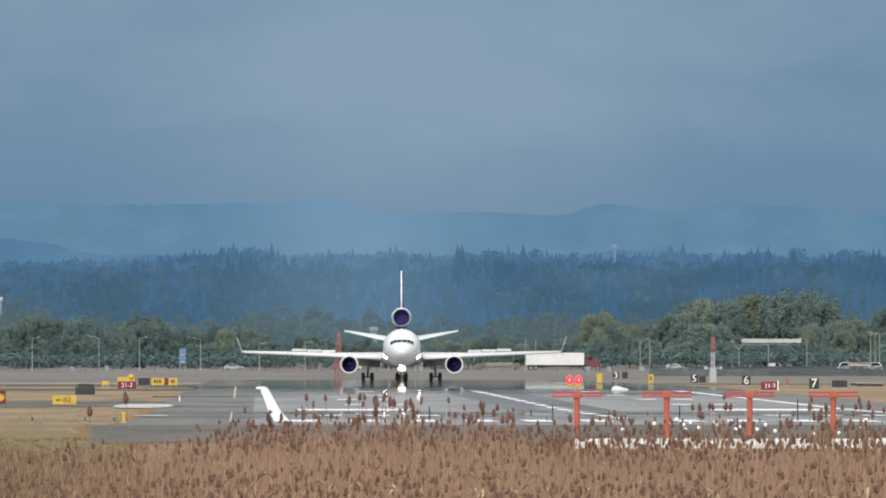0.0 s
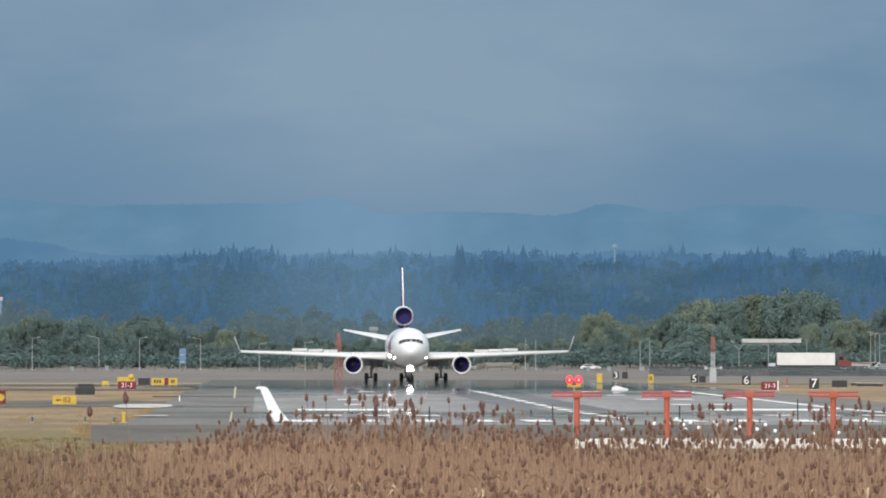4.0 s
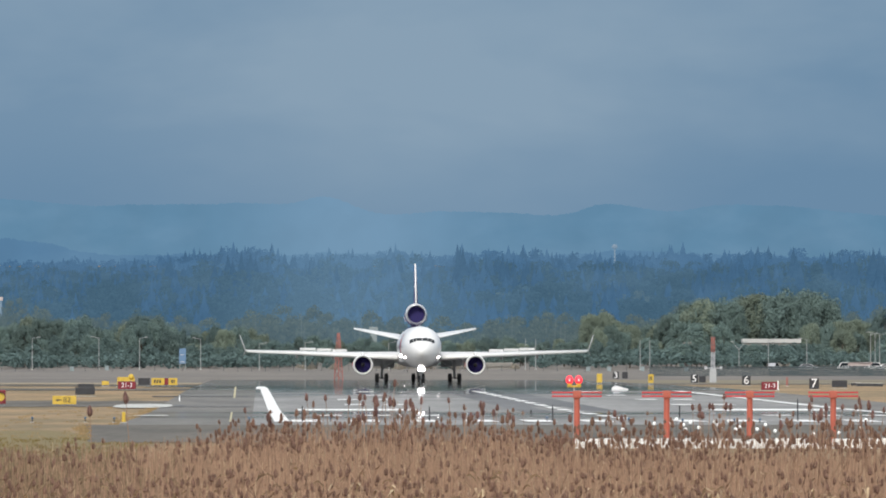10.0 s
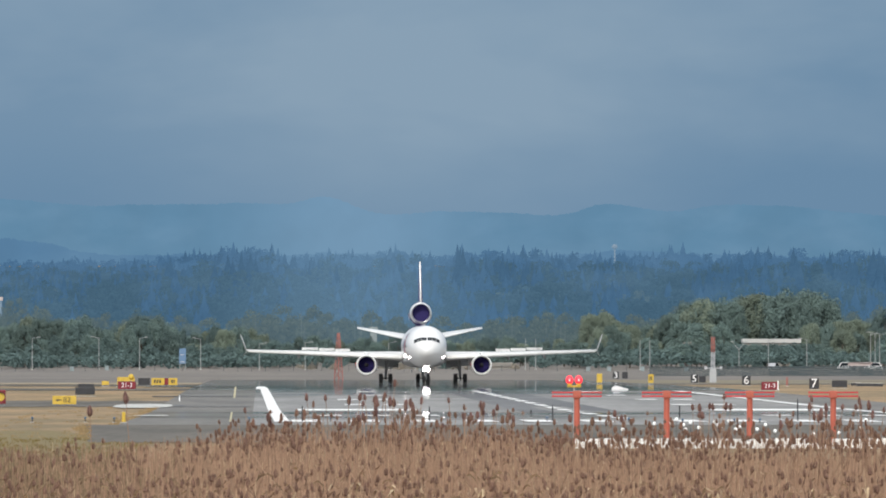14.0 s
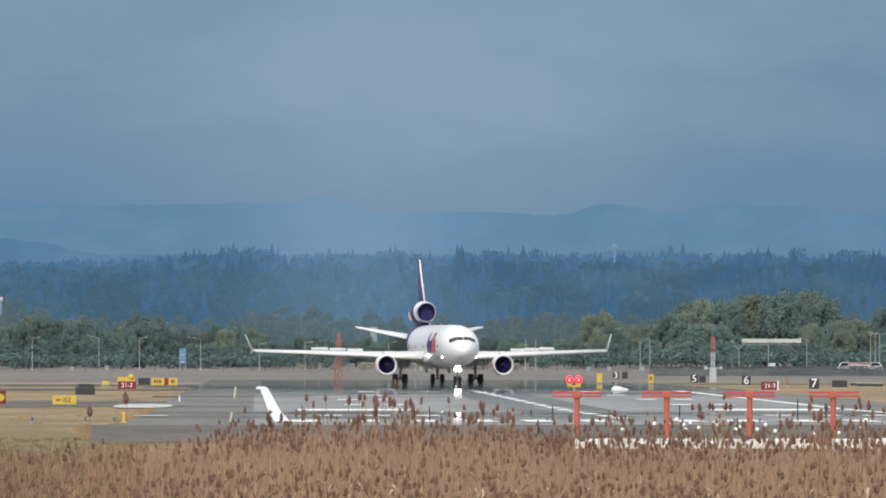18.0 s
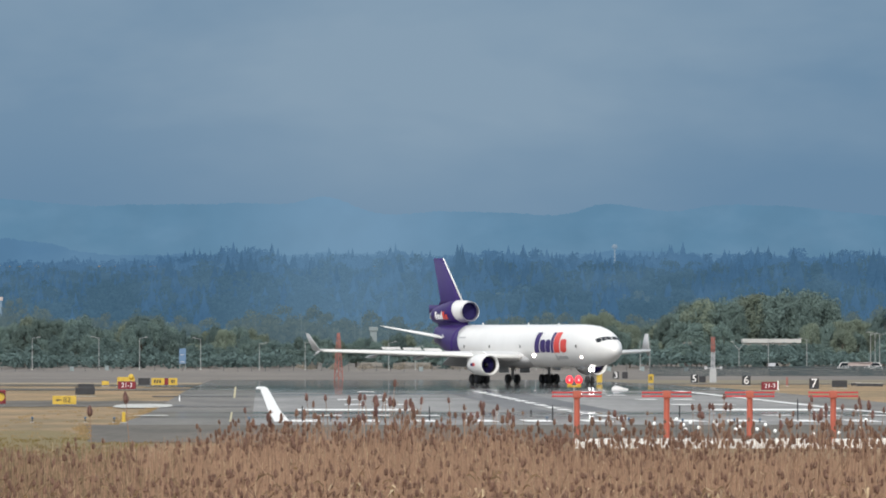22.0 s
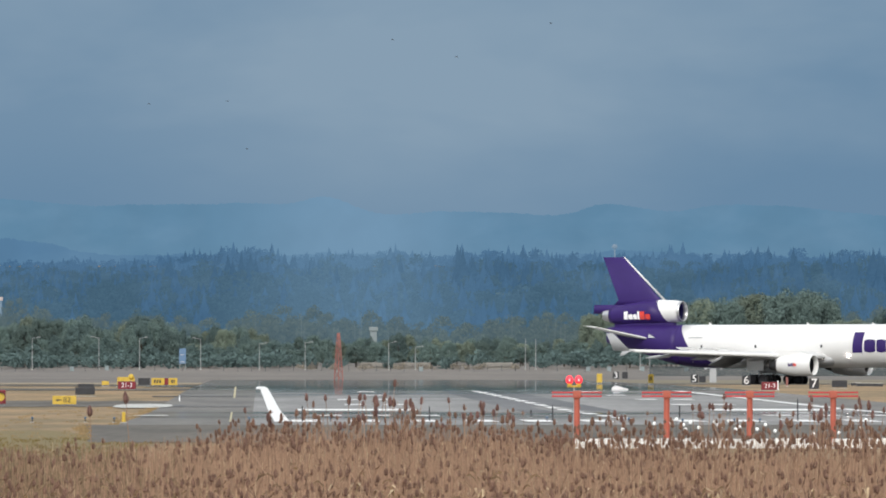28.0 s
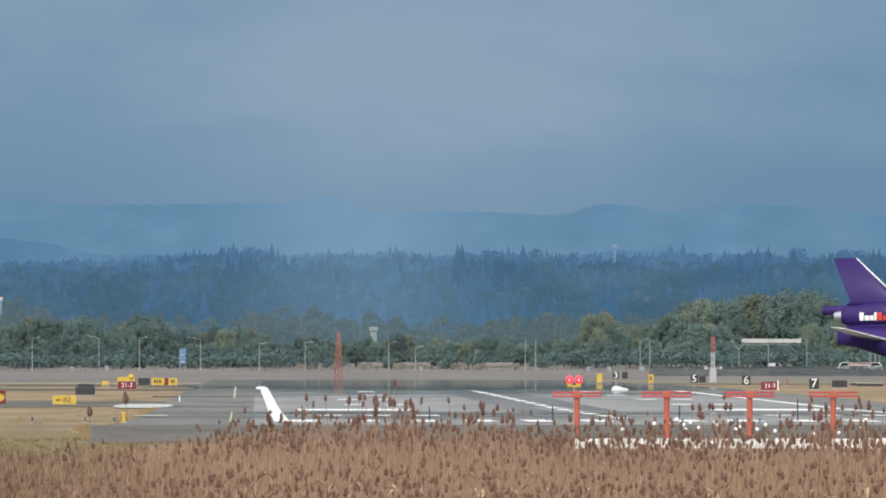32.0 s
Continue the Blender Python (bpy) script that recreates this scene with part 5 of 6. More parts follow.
def street_lamp(u, y, v_top, arm, double=False):
    z0 = gs(y)
    h = height(v_top, y) - z0
    s = thing("street_lamp", pose(across(u, y), y, z0), "tall grey galvanised street lamp", "lamp", "street lamps")
    part("pole", rodded((0, 0, 0), (0, 0, h), 0.1, 0.06, 10), M_POLE, s)
    part("base", rodded((0, 0, 0), (0, 0, 0.35), 0.24, 0.2, 10), M_CONC, s)
    for d in ((1, -1) if double else (arm,) if arm else ()):
        a = part("arm", rodded((0, 0, h - 0.1), (d * 1.5, 0, h + (1.6 if double else 0.25)), 0.08 if double else 0.05, 0.06 if double else 0.045), M_POLE, s)
        part("lamp_head", boxed(d * 1.5 - 0.35, d * 1.5 + 0.35, -0.16, 0.16, h + (1.52 if double else 0.17), h + (1.68 if double else 0.33), 0.04), M_POLE, a)


for u, v, arm in ((57, 599, 1), (175, 598, -1), (247, 599, 1), (355, 600, -1), (459, 609, 1), (540, 607, 1), (688, 607, 1), (735, 615, 1), (930, 600, 0), (948, 600, 0), (1133, 602, 0), (1150, 602, 0), (1360, 602, 1), (1428, 601, -1), (1541, 592, 1), (1549, 590, -1), (1557, 592, 1)):
    street_lamp(u, 4424, v, arm)
street_lamp(1308, 4300, 618, 1, True)


def banner(u, y):
    b = thing("banner_sign", pose(across(u, y), y, gs(y)), "blue upright roadside banner on posts", "sign")
    h = height(617, y) - gs(y)
    part("panel", boxed(-0.75, 0.75, -0.08, 0.08, h - 3.4, h, 0.04), M_BLUE, b)
    part("text_bar", boxed(-0.45, 0.45, -0.11, -0.09, h - 3.1, h - 2.9), M_CARS, b)
    part("text_bar", boxed(-0.5, 0.3, -0.11, -0.09, h - 1.5, h - 1.3), M_CARS, b)
    for x in (-0.6, 0.6):
        part("post", rodded((x, 0, 0), (x, 0, h - 3.4), 0.07), M_POLE, b)


banner(323, 4422)


def build_fence():
    y = 4296
    rng = random.Random(2)
    f = thing("perimeter_fence", pose(0, y, gs(y)), "dark mesh perimeter fence with steel posts", "fence")
    for k in range(150):
        x = across(-120, y) + 3.0 * k
        if x > across(1120, y):
            break
        part("post", rodded((x, 0, 0), (x, 0, 1.5), 0.04, n=6), M_FENCE, f)
    part("rail", rodded((across(-120, y), 0, 1.45), (across(1120, y), 0, 1.45), 0.02, n=6), M_FENCE, f)
    # a closer, screened stretch
    y = 3990
    f = thing("screened_fence", pose(0, y, gs(y)), "dark screened mesh fence with steel posts", "fence")
    for k in range(46):
        x = across(1150, y) + 3.0 * k
        if x > across(1720, y):
            break
        part("post", rodded((x, 0, 0), (x, 0, 2.1), 0.045, n=6), M_FENCE, f)
        bm = bmesh.new()
        for j in range(9):
            box(bm, x + 0.05, x + 2.95, -0.012, 0.012, 0.05 + 0.22 * j, (0.2 if x > across(1345, y) else 0.16) + 0.22 * j + rng.uniform(0.0, 0.06))
        part("mesh_panel", bm, M_FENCE, f)


build_fence()

# ================= airfield signs and lights =================


def legend(parent, text, size, x, z, mat):
    ob = part("legend", text_mesh("legend", text, size, mat, 0.012), None, parent)
    ob.location = (x, -0.13, z)


def arrow_left(parent, x, z, s, mat):
    bm = loft([[(x - s, -0.13, z), (x - s * 0.2, -0.13, z + s * 0.5), (x - s * 0.2, -0.13, z + s * 0.16), (x + s, -0.13, z + s * 0.16), (x + s, -0.13, z - s * 0.16), (x - s * 0.2, -0.13, z - s * 0.16), (x - s * 0.2, -0.13, z - s * 0.5)],
               [(x - s, -0.145, z), (x - s * 0.2, -0.145, z + s * 0.5), (x - s * 0.2, -0.145, z + s * 0.16), (x + s, -0.145, z + s * 0.16), (x + s, -0.145, z - s * 0.16), (x - s * 0.2, -0.145, z - s * 0.16), (x - s * 0.2, -0.145, z - s * 0.5)]])
    part("arrow", bm, mat, parent)


def airfield_sign(u, y, w, h, face, text="", tmat=None, label="", foot=0.18, arrow=False, size=None, frame_mat=None, bars=0.0):
    s = thing("airfield_sign", pose(across(u, y), y, gs(y)), label, "sign", "airfield signs")
    part("housing", boxed(-w / 2, w / 2, -0.1, 0.1, foot, foot + h, 0.03), frame_mat or M_DARKMETAL, s)
    part("face", boxed(-w / 2 + 0.04, w / 2 - 0.04, -0.118, -0.102, foot + 0.04, foot + h - 0.04), face, s)
    for k in (-0.35, 0.35):
        part("leg", rodded((k * w, 0, 0), (k * w, 0, foot + 0.02), 0.045, n=8), M_POLE, s)
    part("base_slab", boxed(-w / 2 - 0.1, w / 2 + 0.1, -0.35, 0.35, -0.05, 0.05), M_CONC, s)
    if text:
        legend(s, text, size or h * 1.05, 0.3 * h if arrow else 0, foot + h / 2, tmat)
    if arrow:
        arrow_left(s, -w * 0.24, foot + h / 2, h * 0.34, tmat)
    for k in range(3 if bars else 0):
        part("text_bar", boxed(-bars / 2 + k * bars / 3, -bars / 2 + k * bars / 3 + bars * 0.22, -0.14, -0.12, foot + h * 0.3, foot + h * 0.75), M_BLACK, s)
    return s


BLK = "black distance sign with a white number beside the runway"
for text, u, y in (("7", 1441, 2226), ("6", 1321, 2531), ("5", 1229, 2836), ("3", 1090, 3465)):
    airfield_sign(u, y, 1.08, 1.18, M_BLACK, text, M_LEGEND, BLK, 0.1, size=1.42)
for u, y, w, h in ((1243, 2790, 0.95, 0.9), (1486, 2290, 1.75, 0.78), (1106, 3420, 0.95, 1.15), (150.5, 1930, 1.9, 0.72), (152, 2200, 1.75, 0.55), (255, 2480, 1.5, 0.88)):
    airfield_sign(u, y, w, h, M_BLACK, "", None, "dark blank back of an airfield sign")
airfield_sign(1363, 2190, 1.95, 0.92, M_REDSIGN, "21-3", M_LEGEND, "dark red runway sign with white writing on the grass", 0.06, size=0.68)
airfield_sign(224.5, 2235, 2.05, 0.88, M_REDSIGN, "21-3", M_LEGEND, "dark red runway sign with white writing on the grass", 0.06, size=0.68)
airfield_sign(114, 1655, 1.98, 0.72, M_YELSIGN, "B2", M_BLACK, "yellow taxiway sign with black arrow and writing", 0.06, True, size=0.62, frame_mat=M_YELSIGN)
airfield_sign(279.5, 2470, 1.6, 0.88, M_YELSIGN, "", M_BLACK, "yellow taxiway sign with dark unreadable writing", frame_mat=M_YELSIGN, bars=0.95)
airfield_sign(306, 2470, 1.1, 0.88, M_YELSIGN, "", M_BLACK, "small yellow taxiway sign with dark unreadable writing", frame_mat=M_YELSIGN, bars=0.5)
airfield_sign(294.5, 2476, 0.5, 0.88, M_REDSIGN, "", None, "narrow dark red airfield sign panel")
airfield_sign(223, 2480, 2.2, 1.0, M_YELSIGN, "", None, "yellow blank airfield sign panel", frame_mat=M_YELSIGN)
airfield_sign(186.5, 2480, 0.9, 0.5, M_YELSIGN, "", None, "small low yellow airfield sign panel", frame_mat=M_YELSIGN)
airfield_sign(1061, 2790, 0.78, 1.25, M_YELSIGN, "", None, "upright yellow marker panel in the grass", frame_mat=M_YELSIGN)
airfield_sign(1152, 2740, 0.74, 1.2, M_YELSIGN, "", None, "upright pale yellow marker panel in the grass", frame_mat=M_YELSIGN, bars=0.4)

def guard_light(u, y):
    """Flat dark housing with a round yellow lamp."""
    g = thing("guard_light", pose(across(u, y), y, gs(y)), "dark red guard light with a round yellow lamp", "light")
    part("housing", boxed(-0.42, 0.42, -0.14, 0.14, 0.15, 1.3, 0.05), M_REDSIGN, g)
    part("lens", rodded((0, -0.2, 0.72), (0, -0.13, 0.72), 0.34, n=24), M_YELSIGN, g, "round yellow lens")
    part("hood", revolved_hood(), M_DARKMETAL, g)
    for x in (-0.3, 0.3):
        part("leg", rodded((x, 0, 0), (x, 0, 0.2), 0.05), M_POLE, g)


def revolved_hood():
    pts = [[(0.40 * math.cos(a), y, 0.72 + 0.40 * math.sin(a)) for a in [math.pi * k / 12 for k in range(13)]] for y in (-0.14, -0.4)]
    bm = loft(pts, closed=False, cap=False)
    bmesh.ops.solidify(bm, geom=bm.faces[:], thickness=0.02)
    return bm


guard_light(1, 1640)


def marker_ball(u, y, top, mat, label):
    m = thing("marker_ball", pose(across(u, y), y, gs(y)), label, "marker")
    z = top
    part("post", rodded((0, 0, 0), (0, 0, z - 0.3), 0.05), M_POLE, m)
    bm = bmesh.new()
    bmesh.ops.create_uvsphere(bm, u_segments=14, v_segments=8, radius=0.34, matrix=Matrix.Translation((0, 0, z - 0.3)))
    part("ball", bm, mat, m, "", True)


marker_ball(232, 2300, 1.65, M_YELSIGN, "yellow marker ball on a post beside signs")


def stake(u, y, h, w, mat, label, name="marker_stake"):
    s = thing(name, pose(across(u, y), y, gs(y)), label, "marker", "marker stakes")
    part("shaft", rodded((0, 0, -0.05), (0, 0, h), w / 2, w / 2 * 0.85, 8), mat, s)
    part("cap", rodded((0, 0, h), (0, 0, h + 0.04), w / 2 * 0.9, w / 4, 8), mat, s)
    part("foot", rodded((0, 0, 0), (0, 0, 0.06), w, w * 0.8, 8), M_CONC, s)


for u, y, h in ((535, 1190, 0.95), (760, 1200, 0.9), (978, 1190, 1.0), (1203, 1280, 0.8), (1412, 1200, 1.35), (940, 1300, 0.5)):
    stake(u, y, h, 0.09, M_BLACK, "thin black stake with a light at the runway end")
stake(219, 1175, 0.62, 0.24, M_YELSIGN, "short orange-yellow marker stake in dry grass")
stake(318, 1760, 0.5, 0.12, M_LEGEND, "short white marker stake beside the taxiway")
stake(1393, 2500, 1.1, 0.3, M_HAZERED, "short marker stake in dry grass, its red paled for haze")
stake(1377, 2185, 1.05, 0.18, M_LEGEND, "short white marker stake beside a red sign")


def edge_light(u, y):
    s = thing("edge_light", pose(across(u, y), y, gs(y)), "small blue taxiway edge light on a stem", "light", "taxiway edge lights")
    part("stem", rodded((0, 0, 0), (0, 0, 0.22), 0.03), M_DARKMETAL, s)
    bm = bmesh.new()
    bmesh.ops.create_uvsphere(bm, u_segments=10, v_segments=6, radius=0.085, matrix=Matrix.Translation((0, 0, 0.27)))
    part("globe", bm, M_BLUELENS, s, "", True)
    part("foot", rodded((0, 0, 0), (0, 0, 0.05), 0.12), M_CONC, s)


for u, y in ((57, 1185), (151, 1190), (202, 1180), (441, 1185), (585, 1190), (968, 1200), (1113, 1170), (1208, 1150), (1300, 1150), (1395, 1150), (1345, 1150)):
    edge_light(u, y)


def approach_light(u, v, y):
    z = height(v, y) - gs(y)
    s = thing("approach_light", pose(across(u, y), y, gs(y)), "round white approach lamp on a thin stake", "light", "approach lights")
    part("stake", rodded((0, 0, 0), (0, 0.05, z), 0.009, n=6), M_DARKMETAL, s)
    bm = bmesh.new()
    bmesh.ops.create_uvsphere(bm, u_segments=12, v_segments=8, radius=0.082, matrix=Matrix.LocRotScale((0, 0, z), None, (1, 0.7, 1)))
    part("lamp", bm, M_LENS, s, "", True)


LAMPS = [(1102, 760), (1158, 750), (1187, 748), (1197, 742), (1210, 752), (1213, 760), (1222, 748), (1237, 757), (1265, 747), (1277, 755), (1290, 745), (1302, 760), (1309, 756), (1317, 752), (1330, 744), (1340, 760), (1355, 752), (1372, 763), (1383, 755), (1440, 768), (1485, 766), (1522, 758), (1533, 743), (1270, 752)]
for k, (u, v) in enumerate(LAMPS):
    approach_light(u, v, 880 + 11 * (k % 7))


def localizer_antenna(u):
    """Orange post with a box head and two level bars."""
    y = 850
    a = thing("localizer_antenna", pose(across(u, y), y, gs(y)), "orange-red post with two level crimson antenna bars", "antenna", "localizer antennas")
    part("post", rodded((0, 0, -0.05), (0, 0, 2.05), 0.135, 0.12, 12), M_ORANGE, a)
    part("head", boxed(-0.17, 0.17, -0.17, 0.17, 1.95, 2.27, 0.03), M_ORANGE, a, "square orange head")
    for z in (2.19, 2.03):
        bar = part("antenna_bar", boxed(-1.03, 1.03, -0.05, 0.05, z - 0.037, z + 0.037, 0.012), M_CRIMSON, a, "level crimson bar")
        for x in (-1.03, 1.03):
            part("end_cap", boxed(x - 0.03, x + 0.03, -0.06, 0.06, z - 0.047, z + 0.047), M_CRIMSON, bar)
    part("foot_plate", boxed(-0.25, 0.25, -0.25, 0.25, -0.02, 0.05), M_CONC, a)


for u in (1021, 1180, 1327, 1475):
    localizer_antenna(u)


def obstruction_light():
    y = 862
    o = thing("obstruction_light", pose(across(1016, y), y, gs(y)), "twin lit red obstruction lamp on a grey pole", "light")
    top = height(684, y) - gs(y)
    part("pole", rodded((0, 0, 0), (0, 0, top), 0.035), M_POLE, o)
    part("cross_bar", boxed(-0.3, 0.3, -0.04, 0.04, top - 0.05, top + 0.04, 0.01), M_YELSIGN, o)
    for x in (-0.2, 0.2):
        bm = bmesh.new()
        bmesh.ops.create_uvsphere(bm, u_segments=16, v_segments=10, radius=0.16, matrix=Matrix.LocRotScale((x, 0, top + 0.28), None, (1, 1, 1.15)))
        lamp = part("lamp", bm, M_RED, o, "glowing red lamp", True)
        bm = bmesh.new()
        bmesh.ops.create_uvsphere(bm, u_segments=10, v_segments=6, radius=0.045, matrix=Matrix.Translation((x, -0.14, top + 0.26)))
        part("filament", bm, M_REDCORE, lamp, "", True)
        part("lamp_base", rodded((x, 0, top), (x, 0, top + 0.12), 0.1, n=12), M_YELSIGN, o)


obstruction_light()


def build_barrier():
    y = 800
    rng = random.Random(3)
    b = thing("low_barrier", pose(0, y, gs(y)), "low white painted concrete barrier behind the teasels", "barrier")
    x, end = across(1018, y), across(1540, y)
    while x < end:
        w = 1.15
        part("segment", boxed(x, x + w - 0.03, -0.15, 0.15, -0.05, 0.40 + rng.uniform(-0.02, 0.02), 0.03), M_PAINT, b)
        x += w


build_barrier()


def lattice(u, y, v_top, w0, w1, mats, label, cabinet=False):
    z0 = gs(y)
    h = height(v_top, y) - z0
    t = thing("lattice_mast", pose(across(u, y), y, z0), label, "mast")
    n = 6
    base = 0.0
    for k in range(n):
        a, b = base + (h - base) * k / n, base + (h - base) * (k + 1) / n
        wa, wb = w0 + (w1 - w0) * k / n, w0 + (w1 - w0) * (k + 1) / n
        mat = mats[k % len(mats)]
        ca = [(wa * math.cos(q), wa * math.sin(q), a) for q in (0.5, 2.6, 4.7)]
        cb = [(wb * math.cos(q), wb * math.sin(q), b) for q in (0.5, 2.6, 4.7)]
        for i in range(3):
            j = (i + 1) % 3
            leg = part("leg_section", rodded(ca[i], cb[i], 0.09, n=6), mat, t, "red section" if mat in (M_ORANGE, M_HAZERED) else "white section")
            part("brace", rodded(ca[i], cb[j], 0.06, n=5), mat, leg)
            part("ring_bar", rodded(cb[i], cb[j], 0.035, n=5), mat, leg)
    if cabinet:
        part("cabinet", boxed(-0.5, 0.5, -0.45, 0.45, 0.0, 1.95, 0.04), M_GREYP, t, "pale grey equipment cabinet")
        part("cross_arm", rodded((-1.2, 0, 2.15), (1.3, 0, 2.15), 0.07), M_CARS, t)
        for x in (-1.1, 1.2):
            part("sensor", boxed(x - 0.18, x + 0.18, -0.12, 0.12, 1.95, 2.4, 0.04), M_CARS, t)
    return t


lattice(1262, 2960, 597, 0.34, 0.26, (M_CARS, M_CARS, M_CARS, M_CARS, M_HAZERED, M_HAZERED), "red and silver lattice mast, its red paled for haze, over a pale cabinet", True)
lattice(599, 3300, 590, 0.85, 0.22, (M_HAZERED,), "slender red lattice mast on the far grass")
for u, y, w in ((1530, 2500, 2.0), (1553, 2480, 1.4), (1515, 2560, 1.2)):
    c = thing("concrete_box", pose(across(u, y), y, gs(y)), "low brown concrete box in dry grass", "box")
    part("body", boxed(-w / 2, w / 2, -0.5, 0.5, -0.05, 0.35, 0.04), M_DARKMETAL, c)
    part("lid", boxed(-w / 2 - 0.05, w / 2 + 0.05, -0.55, 0.55, 0.35, 0.42, 0.02), M_CONC, c)


marker = thing("edge_marker", pose(across(1096, 2215), 2215, gs(2215)), "low white wedge-shaped marker beside the runway", "marker")
part("body", loft([[(-0.85, y, 0.0), (-0.8, y, 0.3), (-0.5, y, 0.46), (-0.1, y, 0.44), (0.3, y, 0.3), (0.8, y, 0.2), (1.0, y, 0.1), (1.0, y, 0.0)] for y in (-0.4, 0.4)]), M_CARW, marker)
part("base", boxed(-0.8, 0.8, -0.5, 0.5, -0.03, 0.05), M_CONC, marker)

# ================= vehicles beyond the airfield =================


def road_wheel(parent, x, y, r):
    w = part("wheel", rodded((x, y - 0.13, r), (x, y + 0.13, r), r, n=16), M_RUBBER, parent)
    part("rim", rodded((x, y - 0.14, r), (x, y + 0.14, r), r * 0.55, n=12), M_POLE, w)


def car(m, paint, label, tall=1.0, name="car"):
    c = thing(name, m, label, "car", "vehicles on the road")
    z = 1.45 * tall
    part("body", loft([[(-2.2, y, 0.35), (-2.25, y, 0.75), (-2.1, y, 0.92), (1.0, y, 0.95), (2.1, y, 0.82), (2.2, y, 0.4)] for y in (-0.85, 0.85)]), paint, c)
    part("cabin", loft([[(-1.9, y, 0.93), (-1.4, y, z), (0.4, y, z), (1.15, y, 0.95)] for y in (-0.74, 0.74)]), paint, c)
    part("side_window", loft([[(-1.65, y, 0.98), (-1.25, y, z - 0.1), (0.3, y, z - 0.1), (0.95, y, 0.98)] for y in (-0.76, 0.76)]), M_GLASS, c, "dark glass")
    for x in (-1.35, 1.35):
        for y in (-0.78, 0.78):
            road_wheel(c, x, y, 0.32)
    for y in (-0.6, 0.6):
        part("headlight", boxed(2.12, 2.2, y - 0.16, y + 0.16, 0.62, 0.76), M_LENS, c)
        part("tail_light", boxed(-2.26, -2.2, y - 0.16, y + 0.16, 0.68, 0.82), M_REDSIGN, c)
    return c


def truck(m):
    t = thing("truck", m, "red tractor truck with a long white box trailer", "truck", "vehicles on the road")
    trailer = part("trailer", boxed(-12.6, 0.2, -1.25, 1.25, 1.1, 3.85, 0.06), M_CONTAINER, t, "long white box trailer")
    for k in range(11):
        part("rib", boxed(-12.3 + 1.15 * k, -12.24 + 1.15 * k, -1.28, -1.25, 1.2, 3.75), M_CONTAINER, trailer)
    part("chassis", boxed(-12.4, 3.2, -0.5, 0.5, 0.8, 1.08), M_DARKMETAL, t)
    part("cab", loft([[(0.9, y, 0.6), (0.9, y, 3.3), (1.6, y, 3.5), (2.5, y, 2.5), (3.7, y, 2.0), (3.9, y, 0.6)] for y in (-1.15, 1.15)]), M_REDCAB, t, "red cab")
    part("windscreen", loft([[(1.75, y, 3.35), (2.5, y, 2.52), (2.53, y, 2.54), (1.78, y, 3.38)] for y in (-1.0, 1.0)]), M_GLASS, t)
    part("cab_window", boxed(1.1, 2.0, -1.17, 1.17, 2.25, 2.95), M_GLASS, t)
    for x in (-11.6, -10.4, 0.4, 1.5, 3.2):
        for y in (-1.05, 1.05):
            road_wheel(t, x, y, 0.5)
    return t


RY = 4386
truck_ob = truck(pose(across(1030, RY), RY, gs(RY) + 0.05))
for u, y, paint, tall, rz, label in ((1371, 4402, M_CARS, 1.1, 70, "white van standing beside the road"), (1500, 4404, M_CARW, 1.2, 0, "white pickup standing beside the road"), (1545, 4406, M_CARW, 1.2, 180, "white car standing beside the road")):
    car(pose(across(u, y), y, gs(y) + 0.05, 0, 0, rz), paint, label, tall)
# cars that pass along the road, and the lines of sight that each one crosses
PASSING = [(car(pose(across(way[0][1], RY + 8), RY + 8, gs(RY + 8) + 0.05), paint, label, 0.95), way) for paint, label, way in (
    (M_CARW, "white car driving along the road", ((0.0, 1195), (1.0, 1302), (2.0, 1402), (3.0, 1490), (3.5, 1528), (6.0, 1700), (32.0, 3600))),
    (M_CARW, "white car driving along the road", ((0.0, 622), (2.5, 889), (5.0, 1146), (7.3, 1362), (8.3, 1447), (9.6, 1545), (12.0, 1715), (32.0, 3200))),
    (M_CARS, "silver car driving along the road", ((0.0, 414), (1.2, 539), (5.0, 930), (9.3, 1374), (10.0, 1431), (11.5, 1543), (14.0, 1730), (32.0, 3100))))]


def flat_trailer(u, y):
    t = thing("trailer", pose(across(u, y), y, gs(y) + 0.05), "long pale boat trailer beside the road", "trailer", "vehicles on the road")
    part("hull", loft([[(-2.6, a, 1.0), (-2.5, a * 1.2, 1.75), (2.0, a * 1.2, 1.7), (3.0, a * 0.2, 1.8), (2.2, a * 0.4, 1.0)] for a in (-0.7, 0.7)]), M_BOAT, t, "pale pinkish hull")
    part("frame", boxed(-2.6, 3.2, -0.5, 0.5, 0.5, 0.62), M_DARKMETAL, t)
    for x in (-0.9, 0.1):
        for yy in (-0.8, 0.8):
            road_wheel(t, x, yy, 0.32)


flat_trailer(1522, 4402)

# ================= birds =================


def bird(m):
    b = thing("bird", m, "small dark bird flying across the sky", "bird", "birds")
    part("body", loft([[(x, r * math.cos(a), r * math.sin(a)) for a in [k * 1.047 for k in range(6)]] for x, r in ((-0.07, 0.005), (-0.03, 0.02), (0.03, 0.023), (0.07, 0.007))]), M_FEATHER, b)
    for s in (-1, 1):
        part("wing", loft([[(0.04, s * 0.013, 0.013), (-0.02, s * 0.013, 0.013), (-0.02, s * 0.013, 0.02), (0.04, s * 0.013, 0.02)], [(-0.02, s * 0.11, 0.04), (-0.04, s * 0.11, 0.04), (-0.04, s * 0.11, 0.043), (-0.02, s * 0.11, 0.043)]]), M_FEATHER, b)
    part("tail", boxed(-0.11, -0.055, -0.017, 0.017, -0.004, 0.004), M_FEATHER, b)
    return b


